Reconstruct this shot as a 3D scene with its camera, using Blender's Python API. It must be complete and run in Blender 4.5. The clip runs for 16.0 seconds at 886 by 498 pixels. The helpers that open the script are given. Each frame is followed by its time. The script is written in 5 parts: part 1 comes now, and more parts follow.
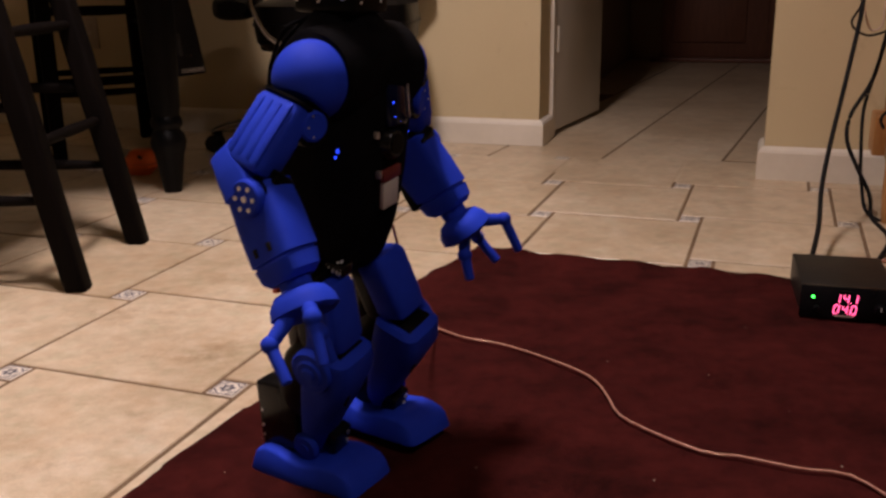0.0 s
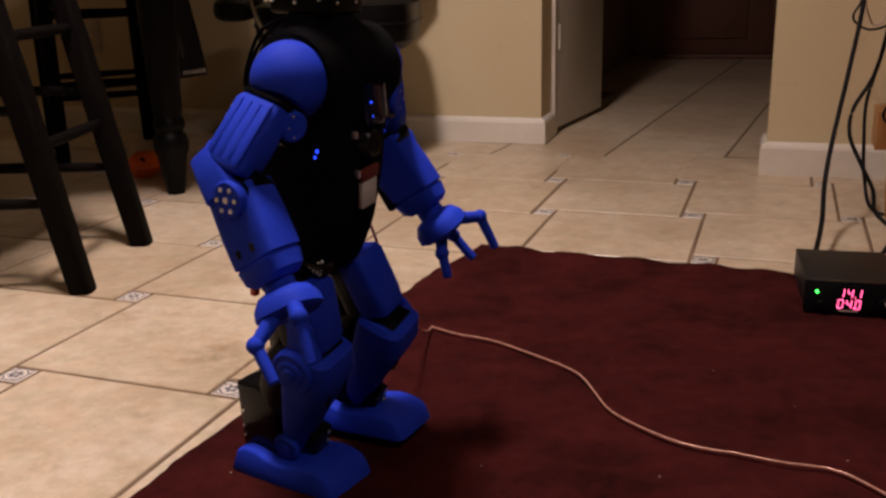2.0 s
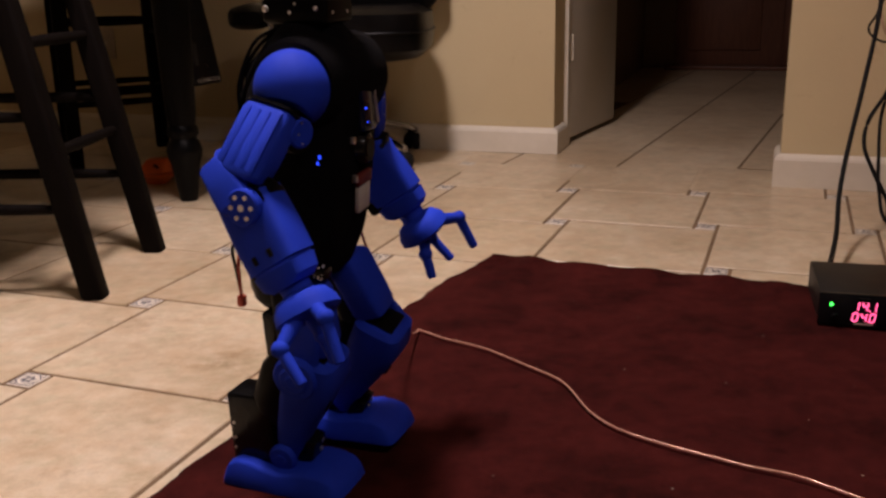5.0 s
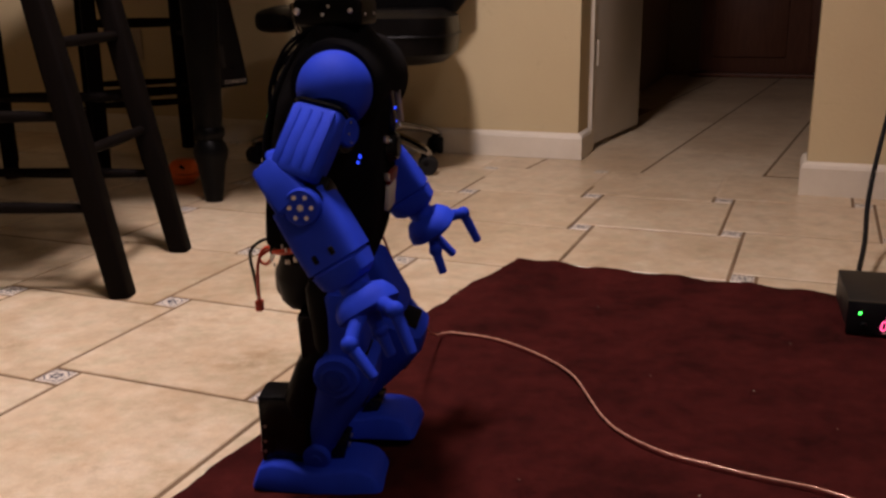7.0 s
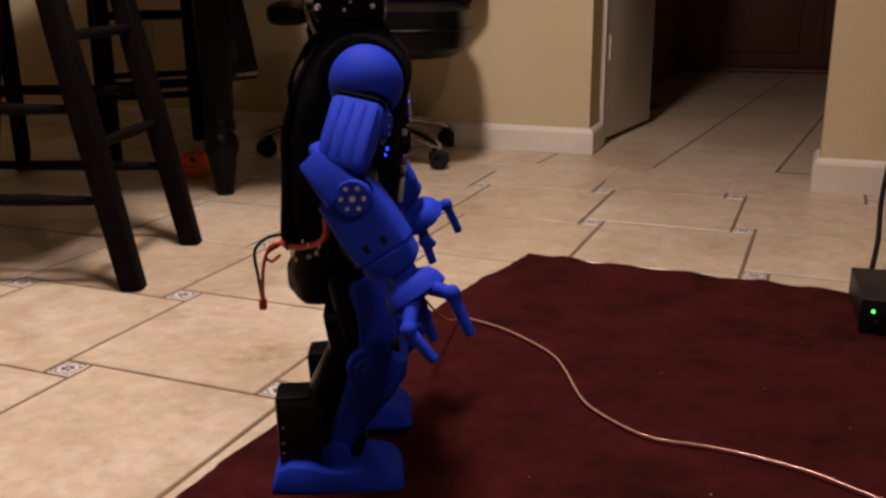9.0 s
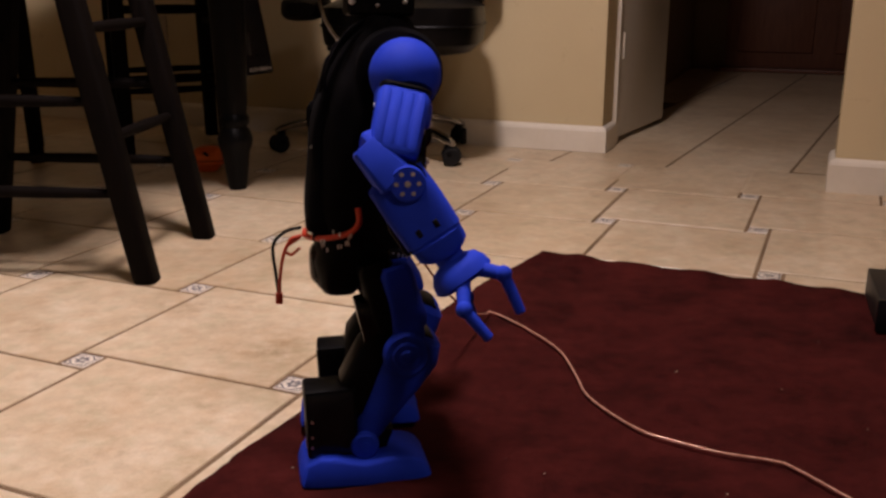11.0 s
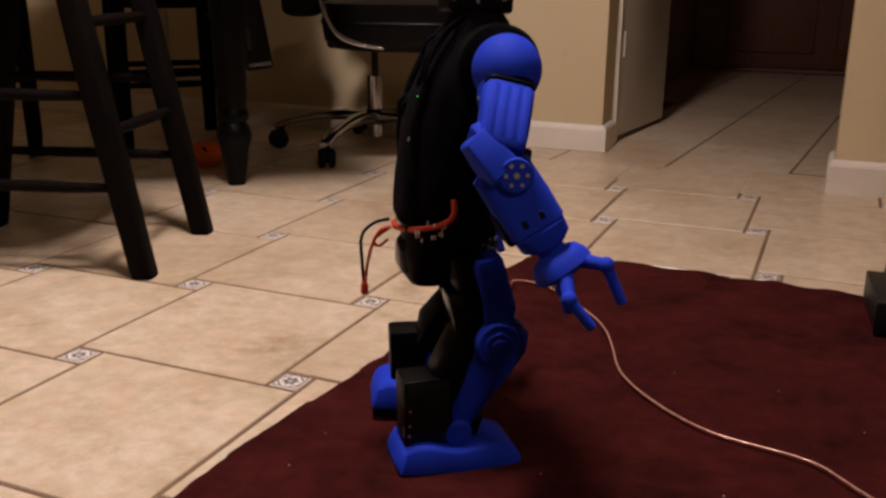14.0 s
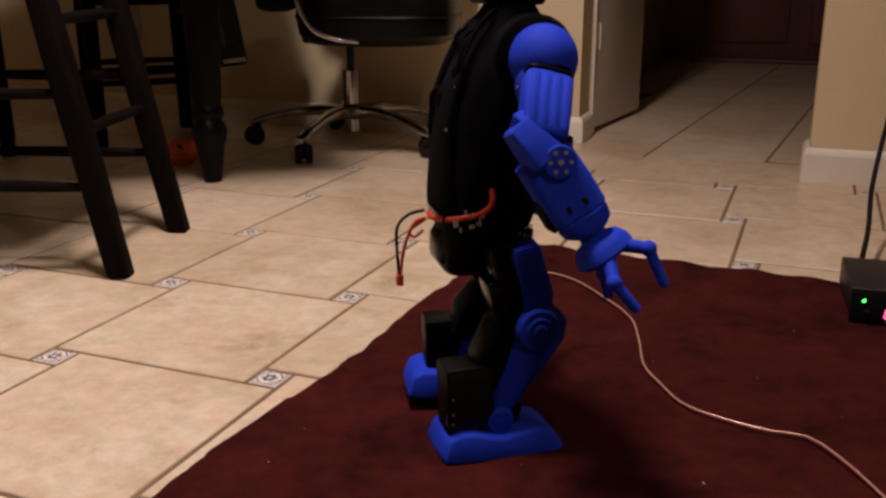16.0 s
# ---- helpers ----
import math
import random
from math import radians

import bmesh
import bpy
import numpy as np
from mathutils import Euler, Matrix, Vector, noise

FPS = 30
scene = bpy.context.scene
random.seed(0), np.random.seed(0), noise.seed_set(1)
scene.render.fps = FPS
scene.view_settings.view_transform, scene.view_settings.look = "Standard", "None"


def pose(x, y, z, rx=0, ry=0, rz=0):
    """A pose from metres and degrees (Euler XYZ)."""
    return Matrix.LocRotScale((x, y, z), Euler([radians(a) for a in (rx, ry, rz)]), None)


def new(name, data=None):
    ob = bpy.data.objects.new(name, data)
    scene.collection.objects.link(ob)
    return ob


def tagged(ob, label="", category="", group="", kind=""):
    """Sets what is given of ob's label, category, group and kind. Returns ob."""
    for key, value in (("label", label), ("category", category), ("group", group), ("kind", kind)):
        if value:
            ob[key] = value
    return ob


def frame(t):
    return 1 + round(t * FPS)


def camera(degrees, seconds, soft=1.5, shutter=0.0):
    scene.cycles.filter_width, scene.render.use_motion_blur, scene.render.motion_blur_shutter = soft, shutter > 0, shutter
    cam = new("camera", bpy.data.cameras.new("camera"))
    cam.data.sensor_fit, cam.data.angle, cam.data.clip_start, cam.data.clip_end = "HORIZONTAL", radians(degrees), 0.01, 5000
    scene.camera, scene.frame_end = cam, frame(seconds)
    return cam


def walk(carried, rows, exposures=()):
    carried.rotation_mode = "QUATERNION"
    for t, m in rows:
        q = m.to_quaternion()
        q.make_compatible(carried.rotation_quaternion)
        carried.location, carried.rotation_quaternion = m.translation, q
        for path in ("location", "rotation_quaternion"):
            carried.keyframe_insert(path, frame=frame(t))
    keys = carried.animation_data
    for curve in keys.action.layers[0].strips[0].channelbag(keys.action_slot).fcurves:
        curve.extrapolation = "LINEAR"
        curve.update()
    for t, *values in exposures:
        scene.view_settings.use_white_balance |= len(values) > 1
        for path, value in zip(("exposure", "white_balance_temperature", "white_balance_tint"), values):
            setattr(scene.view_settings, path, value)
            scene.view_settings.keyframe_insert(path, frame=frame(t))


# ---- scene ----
cam = camera(51.21, 16.0, soft=2.65, shutter=0.5)
PATH = [
    (0, pose(0.0165, -0.0034, 0.5472, 73.21, 0.86, -3.67)),
    (0.5, pose(0.0170, -0.0049, 0.5447, 73.20, 1.13, -3.82)),
    (1, pose(0.0192, -0.0048, 0.5442, 73.18, 1.35, -3.80)),
    (1.5, pose(0.0183, -0.0039, 0.5458, 73.09, 1.43, -3.75)),
    (2, pose(0.0164, -0.0048, 0.5468, 73.16, 1.47, -3.64)),
    (2.5, pose(0.0158, -0.0052, 0.5479, 73.35, 1.45, -3.40)),
    (3, pose(0.0149, -0.0049, 0.5475, 73.52, 1.32, -3.17)),
    (3.5, pose(0.0158, -0.0023, 0.5484, 73.50, 1.19, -3.28)),
    (4, pose(0.0156, -0.0024, 0.5473, 73.55, 1.26, -3.31)),
    (6.5, pose(0.0046, -0.0042, 0.5444, 74.04, 0.77, -1.79)),
    (7, pose(0.0022, -0.0043, 0.5434, 74.09, 0.74, -1.53)),
    (7.5, pose(0.0027, -0.0040, 0.5429, 74.17, 0.68, -1.23)),
    (8, pose(0.0024, -0.0035, 0.5458, 73.99, 0.58, -1.07)),
    (10.5, pose(-0.0083, 0.0026, 0.5441, 73.59, 0.36, -0.44)),
    (11, pose(-0.0110, 0.0019, 0.5416, 73.56, 0.08, -0.22)),
    (11.5, pose(-0.0135, 0.0036, 0.5430, 73.45, -0.12, 0.04)),
    (12, pose(-0.0145, 0.0037, 0.5441, 73.42, -0.29, 0.25)),
    (12.5, pose(-0.0150, 0.0053, 0.5459, 73.37, -0.47, 0.38)),
    (13, pose(-0.0142, 0.0049, 0.5462, 73.36, -0.65, 0.28)),
    (13.5, pose(-0.0130, 0.0051, 0.5453, 73.37, -0.61, 0.05)),
    (14, pose(-0.0109, 0.0052, 0.5430, 73.36, -0.49, -0.15)),
    (14.5, pose(-0.0090, 0.0053, 0.5422, 73.24, -0.20, -0.34)),
    (15, pose(-0.0088, 0.0067, 0.5411, 73.13, -0.11, -0.62)),
    (15.5, pose(-0.0078, 0.0064, 0.5386, 73.17, -0.10, -1.20)),
    (16, pose(-0.0070, 0.0077, 0.5401, 73.04, 0.11, -1.60)),
]
walk(cam, PATH, exposures=[(0, 0.0), (16, 0.0)])

# ---- world and light ----
world = bpy.data.worlds.new("world")
scene.world = world
world.use_nodes = True
world.node_tree.nodes["Background"].inputs[0].default_value = (0.02, 0.018, 0.015, 1)
world.node_tree.nodes["Background"].inputs[1].default_value = 0.3

WALL_TURN = -22.1          # the house's walls, degrees from the world's x
HOUSE = pose(0, 0, 0, 0, 0, WALL_TURN)


def lamp(name, u, n, z, watts, size, tilt, colour):
    data = bpy.data.lights.new(name, "AREA")
    data.shape, data.size, data.energy, data.color = "DISK", size, watts, colour
    ob = new(name, data)
    ob.matrix_world = HOUSE @ pose(u, n, z, 0, tilt, 0)
    return ob


WARM = (1.0, 0.818, 0.835)
LAMPS = [(-0.72, 0.98, 2.33, 88, 0.46, 31), (1.10, -0.06, 2.33, 11, 0.26, 0)]
for u, n, z, watts, size, tilt in LAMPS:
    lamp("ceiling_lamp", u, n, z, watts, size, tilt, WARM)

# ---- materials ----


class Mat:
    """A node material with a few short-hands."""

    def __init__(self, name, rough=0.5, metal=0.0, spec=0.5):
        self.m = bpy.data.materials.new(name)
        self.m.use_nodes = True
        self.t = self.m.node_tree
        self.b = self.t.nodes["Principled BSDF"]
        self.b.inputs["Roughness"].default_value = rough
        self.b.inputs["Metallic"].default_value = metal
        self.b.inputs["Specular IOR Level"].default_value = spec
        self.co = self.t.nodes.new("ShaderNodeTexCoord").outputs["Object"]

    def node(self, kind, **values):
        n = self.t.nodes.new(kind)
        for key, value in values.items():
            n.inputs[key].default_value = value
        return n

    def link(self, a, b):
        self.t.links.new(a, b)

    def noise(self, scale, detail=4.0, rough=0.55, vec=None):
        n = self.node("ShaderNodeTexNoise", Scale=scale, Detail=detail, Roughness=rough)
        self.link(vec or self.co, n.inputs["Vector"])
        return n.outputs["Fac"]

    def ramp(self, fac, stops):
        n = self.t.nodes.new("ShaderNodeValToRGB")
        while len(n.color_ramp.elements) < len(stops):
            n.color_ramp.elements.new(0.5)
        for e, (pos, col) in zip(n.color_ramp.elements, stops):
            e.position, e.color = pos, (*col, 1)
        self.link(fac, n.inputs["Fac"])
        return n.outputs["Color"]

    def mix(self, fac, a, b, mode="MIX"):
        n = self.t.nodes.new("ShaderNodeMix")
        n.data_type, n.blend_type = "RGBA", mode
        for value, sock in ((fac, n.inputs[0]), (a, n.inputs[6]), (b, n.inputs[7])):
            if hasattr(value, "is_output"):
                self.link(value, sock)
            else:
                sock.default_value = value if isinstance(value, float) else (*value, 1)
        return n.outputs[2]

    def colour(self, sock):
        self.link(sock, self.b.inputs["Base Color"])

    def rough_map(self, fac, low, high):
        n = self.node("ShaderNodeMapRange")
        n.inputs["To Min"].default_value, n.inputs["To Max"].default_value = low, high
        self.link(fac, n.inputs["Value"])
        self.link(n.outputs[0], self.b.inputs["Roughness"])

    def bump(self, fac, strength, distance):
        n = self.node("ShaderNodeBump", Strength=strength, Distance=distance)
        self.link(fac, n.inputs["Height"])
        self.link(n.outputs["Normal"], self.b.inputs["Normal"])


def plain(name, dark, light, rough, scale, metal=0.0, spec=0.5, bump=0.0, fine=300.0, dist=0.001):
    """Two tones mottled at two scales, with a fine relief."""
    k = Mat(name, rough, metal, spec)
    big = k.noise(scale, 5.0)
    small = k.noise(fine, 3.0)
    col = k.ramp(big, [(0.3, dark), (0.7, light)])
    col = k.mix(0.12, col, k.ramp(small, [(0.35, dark), (0.65, light)]))
    k.colour(col)
    k.rough_map(big, max(0.02, rough - 0.07), min(1.0, rough + 0.07))
    if bump:
        k.bump(small, bump, dist)
    return k.m


def tile_material():
    k = Mat("ceramic_tile", 0.3, 0.0, 0.5)
    info = k.t.nodes.new("ShaderNodeObjectInfo")
    geo = k.t.nodes.new("ShaderNodeNewGeometry")
    shift = k.node("ShaderNodeVectorMath")
    shift.operation = "ADD"
    k.link(geo.outputs["Position"], shift.inputs[0])
    spread = k.node("ShaderNodeMath")
    spread.operation = "MULTIPLY"
    spread.inputs[1].default_value = 17.0
    k.link(info.outputs["Random"], spread.inputs[0])
    k.link(spread.outputs[0], shift.inputs[1])
    v = shift.outputs[0]
    cloud = k.noise(13.0, 6.0, 0.62, v)
    blotch = k.noise(38.0, 5.0, 0.6, v)
    speck = k.noise(420.0, 2.0, 0.5, v)
    col = k.ramp(cloud, [(0.3, (0.54, 0.42, 0.27)), (0.50, (0.66, 0.54, 0.37)), (0.68, (0.76, 0.66, 0.50))])
    col = k.mix(0.42, col, k.ramp(blotch, [(0.34, (0.46, 0.34, 0.20)), (0.54, (0.67, 0.55, 0.38)), (0.70, (0.80, 0.71, 0.57))]))
    col = k.mix(0.10, col, k.ramp(speck, [(0.3, (0.34, 0.22, 0.11)), (0.6, (0.78, 0.65, 0.48))]))
    hue = k.noise(24.0, 5.0, 0.65, v)
    col = k.mix(0.55, col, k.mix(1.0, col, k.ramp(hue, [(0.34, (0.80, 0.86, 0.80)), (0.50, (1, 1, 1)), (0.66, (1.0, 0.93, 0.86))]), "MULTIPLY"))
    stain = k.noise(5.5, 7.0, 0.72, geo.outputs["Position"])
    col = k.mix(1.0, col, k.ramp(stain, [(0.30, (0.70, 0.64, 0.57)), (0.43, (1, 1, 1))]), "MULTIPLY")
    tint = k.ramp(info.outputs["Random"], [(0.0, (0.90, 0.87, 0.83)), (1.0, (1.0, 1.0, 1.0))])
    col = k.mix(1.0, col, tint, "MULTIPLY")
    wear = k.noise(2.6, 5.0, 0.6, geo.outputs["Position"])
    col = k.mix(1.0, col, k.ramp(wear, [(0.32, (0.83, 0.79, 0.74)), (0.55, (1, 1, 1))]), "MULTIPLY")
    k.colour(col)
    k.rough_map(blotch, 0.24, 0.46)
    pits = k.noise(95.0, 4.0, 0.6, v)
    k.bump(k.mix(0.5, blotch, pits), 0.42, 0.002)
    return k.m


def insert_material():
    """Small white tile with a dark painted rosette and a line round its edge."""
    k = Mat("painted_insert", 0.3)
    sep = k.t.nodes.new("ShaderNodeSeparateXYZ")
    k.link(k.co, sep.inputs[0])

    def m(op, a, b=0.0):
        n = k.t.nodes.new("ShaderNodeMath")
        n.operation = op
        for value, sock in ((a, n.inputs[0]), (b, n.inputs[1])):
            if hasattr(value, "is_output"):
                k.link(value, sock)
            else:
                sock.default_value = value
        return n.outputs[0]

    x, y = sep.outputs[0], sep.outputs[1]
    ax, ay = m("ABSOLUTE", x), m("ABSOLUTE", y)
    edge = m("MAXIMUM", ax, ay)
    line = m("MULTIPLY", m("GREATER_THAN", edge, 0.0172), m("LESS_THAN", edge, 0.0192))
    r = m("SQRT", m("ADD", m("MULTIPLY", x, x), m("MULTIPLY", y, y)))
    petal = m("MULTIPLY", m("SINE", m("MULTIPLY", m("ARCTAN2", y, x), 6.0)), 0.0022)
    flower = m("MULTIPLY", m("LESS_THAN", m("ADD", r, petal), 0.0098), m("GREATER_THAN", m("ADD", r, petal), 0.0034))
    corner = m("LESS_THAN", m("ABSOLUTE", m("SUBTRACT", m("ADD", ax, ay), 0.0235)), 0.0017)
    corner = m("MULTIPLY", corner, m("LESS_THAN", edge, 0.0165))
    ink = m("MAXIMUM", m("MAXIMUM", line, flower), corner)
    worn = k.ramp(k.noise(170.0, 4.0), [(0.28, (0, 0, 0)), (0.44, (1, 1, 1))])
    ink = m("MULTIPLY", ink, worn)
    info = k.t.nodes.new("ShaderNodeObjectInfo")
    paint = k.ramp(info.outputs["Random"], [(0.3, (0.035, 0.036, 0.060)), (0.5, (0.03, 0.024, 0.020))])
    base = k.ramp(k.noise(90.0), [(0.3, (0.68, 0.61, 0.50)), (0.7, (0.84, 0.78, 0.68))])
    k.colour(k.mix(ink, base, paint))
    return k.m


def rug_material():
    k = Mat("burgundy_pile", 0.95, 0.0, 0.05)
    k.b.inputs["Sheen Weight"].default_value = 0.05
    k.b.inputs["Sheen Roughness"].default_value = 0.5
    k.b.inputs["Sheen Tint"].default_value = (0.6, 0.2, 0.15, 1)
    stretch = k.node("ShaderNodeMapping")
    stretch.inputs["Scale"].default_value = (1.0, 1.25, 1.0)
    k.link(k.co, stretch.inputs["Vector"])
    big = k.noise(7.0, 5.0, 0.6, stretch.outputs[0])
    mid = k.noise(45.0, 4.0)
    pile = k.noise(700.0, 2.0)
    col = k.ramp(big, [(0.36, (0.007, 0.0015, 0.0016)), (0.46, (0.040, 0.0062, 0.0056)), (0.68, (0.080, 0.0130, 0.0110))])
    col = k.mix(0.42, col, k.ramp(mid, [(0.38, (0.009, 0.0018, 0.0018)), (0.60, (0.064, 0.0100, 0.0086))]))
    col = k.mix(0.35, col, k.ramp(pile, [(0.35, (0.008, 0.0014, 0.0014)), (0.65, (0.074, 0.0118, 0.010))]))
    lint = k.noise(120.0, 1.0, 0.5)
    col = k.mix(k.ramp(lint, [(0.815, (0, 0, 0)), (0.83, (1, 1, 1))]), col, (0.4, 0.33, 0.26))
    k.colour(col)
    k.bump(k.mix(0.5, mid, pile), 0.8, 0.004)
    return k.m


def wall_material(name, a, b):
    k = Mat(name, 0.7, 0.0, 0.3)
    big, tex = k.noise(1.6, 4.0), k.noise(75.0, 5.0, 0.6)
    col = k.ramp(big, [(0.3, a), (0.7, b)])
    scuff = k.noise(11.0, 6.0, 0.7)
    col = k.mix(1.0, col, k.ramp(scuff, [(0.27, (0.86, 0.83, 0.79)), (0.40, (1, 1, 1))]), "MULTIPLY")
    k.colour(col)
    k.bump(tex, 0.3, 0.003)
    return k.m


def wood_material(name, dark, light, rough, grain=(18.0, 18.0, 1.6), bump=0.25, spec=0.4):
    k = Mat(name, rough, 0.0, spec)
    mp = k.node("ShaderNodeMapping")
    mp.inputs["Scale"].default_value = grain
    k.link(k.co, mp.inputs["Vector"])
    g = k.noise(6.0, 6.0, 0.65, mp.outputs[0])
    col = k.ramp(g, [(0.32, dark), (0.68, light)])
    col = k.mix(0.25, col, k.ramp(k.noise(5.0), [(0.3, dark), (0.7, light)]))
    k.colour(col)
    k.rough_map(g, rough - 0.08, rough + 0.12)
    k.bump(g, bump, 0.001)
    return k.m


def glow(name, colour, strength):
    k = Mat(name, 0.4)
    k.b.inputs["Base Color"].default_value = (*[c * 0.3 for c in colour], 1)
    k.b.inputs["Emission Color"].default_value = (*colour, 1)
    k.b.inputs["Emission Strength"].default_value = strength
    return k.m


TILE, INSERT, RUG = tile_material(), insert_material(), rug_material()
GROUT = plain("brown_grout", (0.13, 0.082, 0.042), (0.24, 0.160, 0.090), 0.9, 9.0, bump=0.5, fine=350.0)
WALL = wall_material("beige_wall", (0.60, 0.49, 0.29), (0.66, 0.55, 0.33))
# darker copy of the beige wall: the hallway's shade put into its colour
HALL_WALL_SHADED = wall_material("hall_wall_shaded", (0.20, 0.14, 0.09), (0.26, 0.19, 0.12))
CEILING = wall_material("ceiling_paint", (0.66, 0.60, 0.50), (0.72, 0.66, 0.56))
TRIM = plain("white_trim_paint", (0.68, 0.62, 0.50), (0.80, 0.74, 0.62), 0.45, 7.0, bump=0.08, fine=60.0)
DOOR = plain("off_white_door_paint", (0.50, 0.46, 0.38), (0.58, 0.53, 0.45), 0.4, 4.0, bump=0.06, fine=80.0)
DARK_WOOD = wood_material("espresso_wood", (0.0028, 0.0022, 0.0020), (0.0065, 0.0045, 0.0038), 0.60, spec=0.04)
BLACK_PAINT = plain("black_lacquer", (0.0022, 0.0022, 0.0026), (0.005, 0.0046, 0.0046), 0.40, 14.0, spec=0.10, bump=0.08, fine=120.0)
BROWN_WOOD = wood_material("red_brown_wood", (0.10, 0.035, 0.018), (0.18, 0.07, 0.035), 0.45)
ORANGE_WOOD = wood_material("honey_wood", (0.36, 0.16, 0.05), (0.55, 0.28, 0.10), 0.4)
BLUE = plain("blue_printed_plastic", (0.009, 0.034, 0.47), (0.014, 0.050, 0.60), 0.74, 22.0, spec=0.20, bump=0.22, fine=900.0, dist=0.0004)
BLACK_CLOTH = plain("black_cloth", (0.0024, 0.0022, 0.0028), (0.0060, 0.0054, 0.0062), 0.95, 30.0, spec=0.06, bump=0.5, fine=900.0)
BLACK_PLASTIC = plain("black_plastic", (0.002, 0.002, 0.0024), (0.0045, 0.0042, 0.0045), 0.40, 25.0, spec=0.08, bump=0.1, fine=500.0)
BLACK_GLOSS = plain("glossy_black_plastic", (0.005, 0.005, 0.006), (0.010, 0.010, 0.011), 0.18, 25.0, spec=0.22)
LEATHER = plain("black_leather", (0.0018, 0.0016, 0.0016), (0.0045, 0.0038, 0.0037), 0.36, 16.0, spec=0.10, bump=0.45, fine=220.0)
CHROME = plain("chrome", (0.26, 0.25, 0.25), (0.38, 0.37, 0.36), 0.08, 20.0, metal=1.0)
STEEL = plain("screw_steel", (0.70, 0.69, 0.68), (0.86, 0.85, 0.84), 0.40, 40.0, metal=1.0)
RUBBER = plain("black_rubber", (0.004, 0.004, 0.004), (0.009, 0.008, 0.008), 0.7, 40.0, spec=0.2, bump=0.2)
RED_WIRE = plain("red_wire_sleeve", (0.48, 0.035, 0.012), (0.62, 0.06, 0.02), 0.45, 60.0)
COPPER = plain("copper_in_clear_sleeve", (0.50, 0.19, 0.12), (0.90, 0.54, 0.42), 0.17, 160.0, metal=0.35, bump=0.3, fine=600.0)
ORANGE = plain("orange_plastic", (0.72, 0.11, 0.012), (0.84, 0.16, 0.02), 0.4, 20.0, bump=0.1)
METAL_BOX = plain("dark_sheet_metal", (0.006, 0.0055, 0.005), (0.012, 0.0105, 0.0095), 0.5, 16.0, metal=0.2, bump=0.15, fine=700.0)
PAPER = plain("white_label_paper", (0.58, 0.55, 0.50), (0.68, 0.64, 0.58), 0.75, 60.0)
RED_PAPER = plain("dark_red_print", (0.12, 0.012, 0.010), (0.16, 0.02, 0.015), 0.6, 60.0)
COPPER_PALE = plain("pale_cable_sleeve", (0.55, 0.40, 0.30), (0.66, 0.50, 0.38), 0.4, 60.0)
PLATE = plain("ivory_plate", (0.44, 0.37, 0.27), (0.50, 0.42, 0.31), 0.4, 30.0)
RED_DIGIT = glow("red_digit", (1.0, 0.09, 0.26), 4.0)
GREEN_LED = glow("green_led", (0.05, 1.0, 0.08), 7.0)
BLUE_LED = glow("blue_led", (0.02, 0.06, 1.0), 1.6)
DARK_GLASS = plain("dark_blue_glass", (0.003, 0.004, 0.018), (0.006, 0.008, 0.036), 0.09, 25.0, spec=0.2)
LAMP_GLASS = glow("lamp_diffuser", (1.0, 0.85, 0.62), 3.0)

# ---- mesh tools ----


def V(*a):
    return Vector(a)


def box(bm, c, s, turn=None, bevel=0.0, seg=2):
    """A box with its middle at c, sides s, turned by the matrix turn, with rounded edges."""
    m = Matrix.Translation(c) @ (turn.to_4x4() if turn else Matrix()) @ Matrix.Diagonal((*s, 1))
    made = bmesh.ops.create_cube(bm, size=1.0, matrix=m)
    if bevel:
        edges = list({e for v in made["verts"] for e in v.link_edges})
        bmesh.ops.bevel(bm, geom=edges, offset=bevel, segments=seg, profile=0.5, affect="EDGES", clamp_overlap=True)
    return bm


def frame_of(d, hint=(1, 0, 0)):
    """A turn whose z runs along d and whose x lies near the hint."""
    z = Vector(d).normalized()
    x = Vector(hint)
    x = (x - z * x.dot(z))
    if x.length < 1e-4:
        x = Vector((0, 1, 0)) - z * z.y
    x.normalize()
    y = z.cross(x)
    return Matrix((x, y, z)).transposed()


def loft(bm, rings, seg=24, hint=(1, 0, 0)):
    """A skin over rings (middle, half width, half depth, squareness, turn or None)."""
    loops = []
    for i, (c, a, b, n, turn) in enumerate(rings):
        c = Vector(c)
        if turn is None:
            p = Vector(rings[max(0, i - 1)][0])
            q = Vector(rings[min(len(rings) - 1, i + 1)][0])
            turn = frame_of(q - p, hint)
        loop = []
        for j in range(seg):
            w = 2 * math.pi * j / seg
            cs, sn = math.cos(w), math.sin(w)
            x = a * math.copysign(abs(cs) ** (2 / n), cs)
            y = b * math.copysign(abs(sn) ** (2 / n), sn)
            loop.append(bm.verts.new(c + turn @ Vector((x, y, 0))))
        loops.append(loop)
    for lo, hi in zip(loops, loops[1:]):
        for j in range(seg):
            bm.faces.new((lo[j], lo[(j + 1) % seg], hi[(j + 1) % seg], hi[j]))
    bm.faces.new(loops[0][::-1])
    bm.faces.new(loops[-1])
    return bm


def rod(bm, p, q, r0, r1=None, seg=16, rim=0.0):
    """A round bar from p to q, with a rounded rim."""
    p, q = Vector(p), Vector(q)
    r1 = r0 if r1 is None else r1
    t = frame_of(q - p)
    d = (q - p).normalized()
    if rim:
        rings = [(p, r0 - rim, r0 - rim, 2, t), (p + d * rim, r0, r0, 2, t), (q - d * rim, r1, r1, 2, t), (q, r1 - rim, r1 - rim, 2, t)]
    else:
        rings = [(p, r0, r0, 2, t), (q, r1, r1, 2, t)]
    return loft(bm, rings, seg)


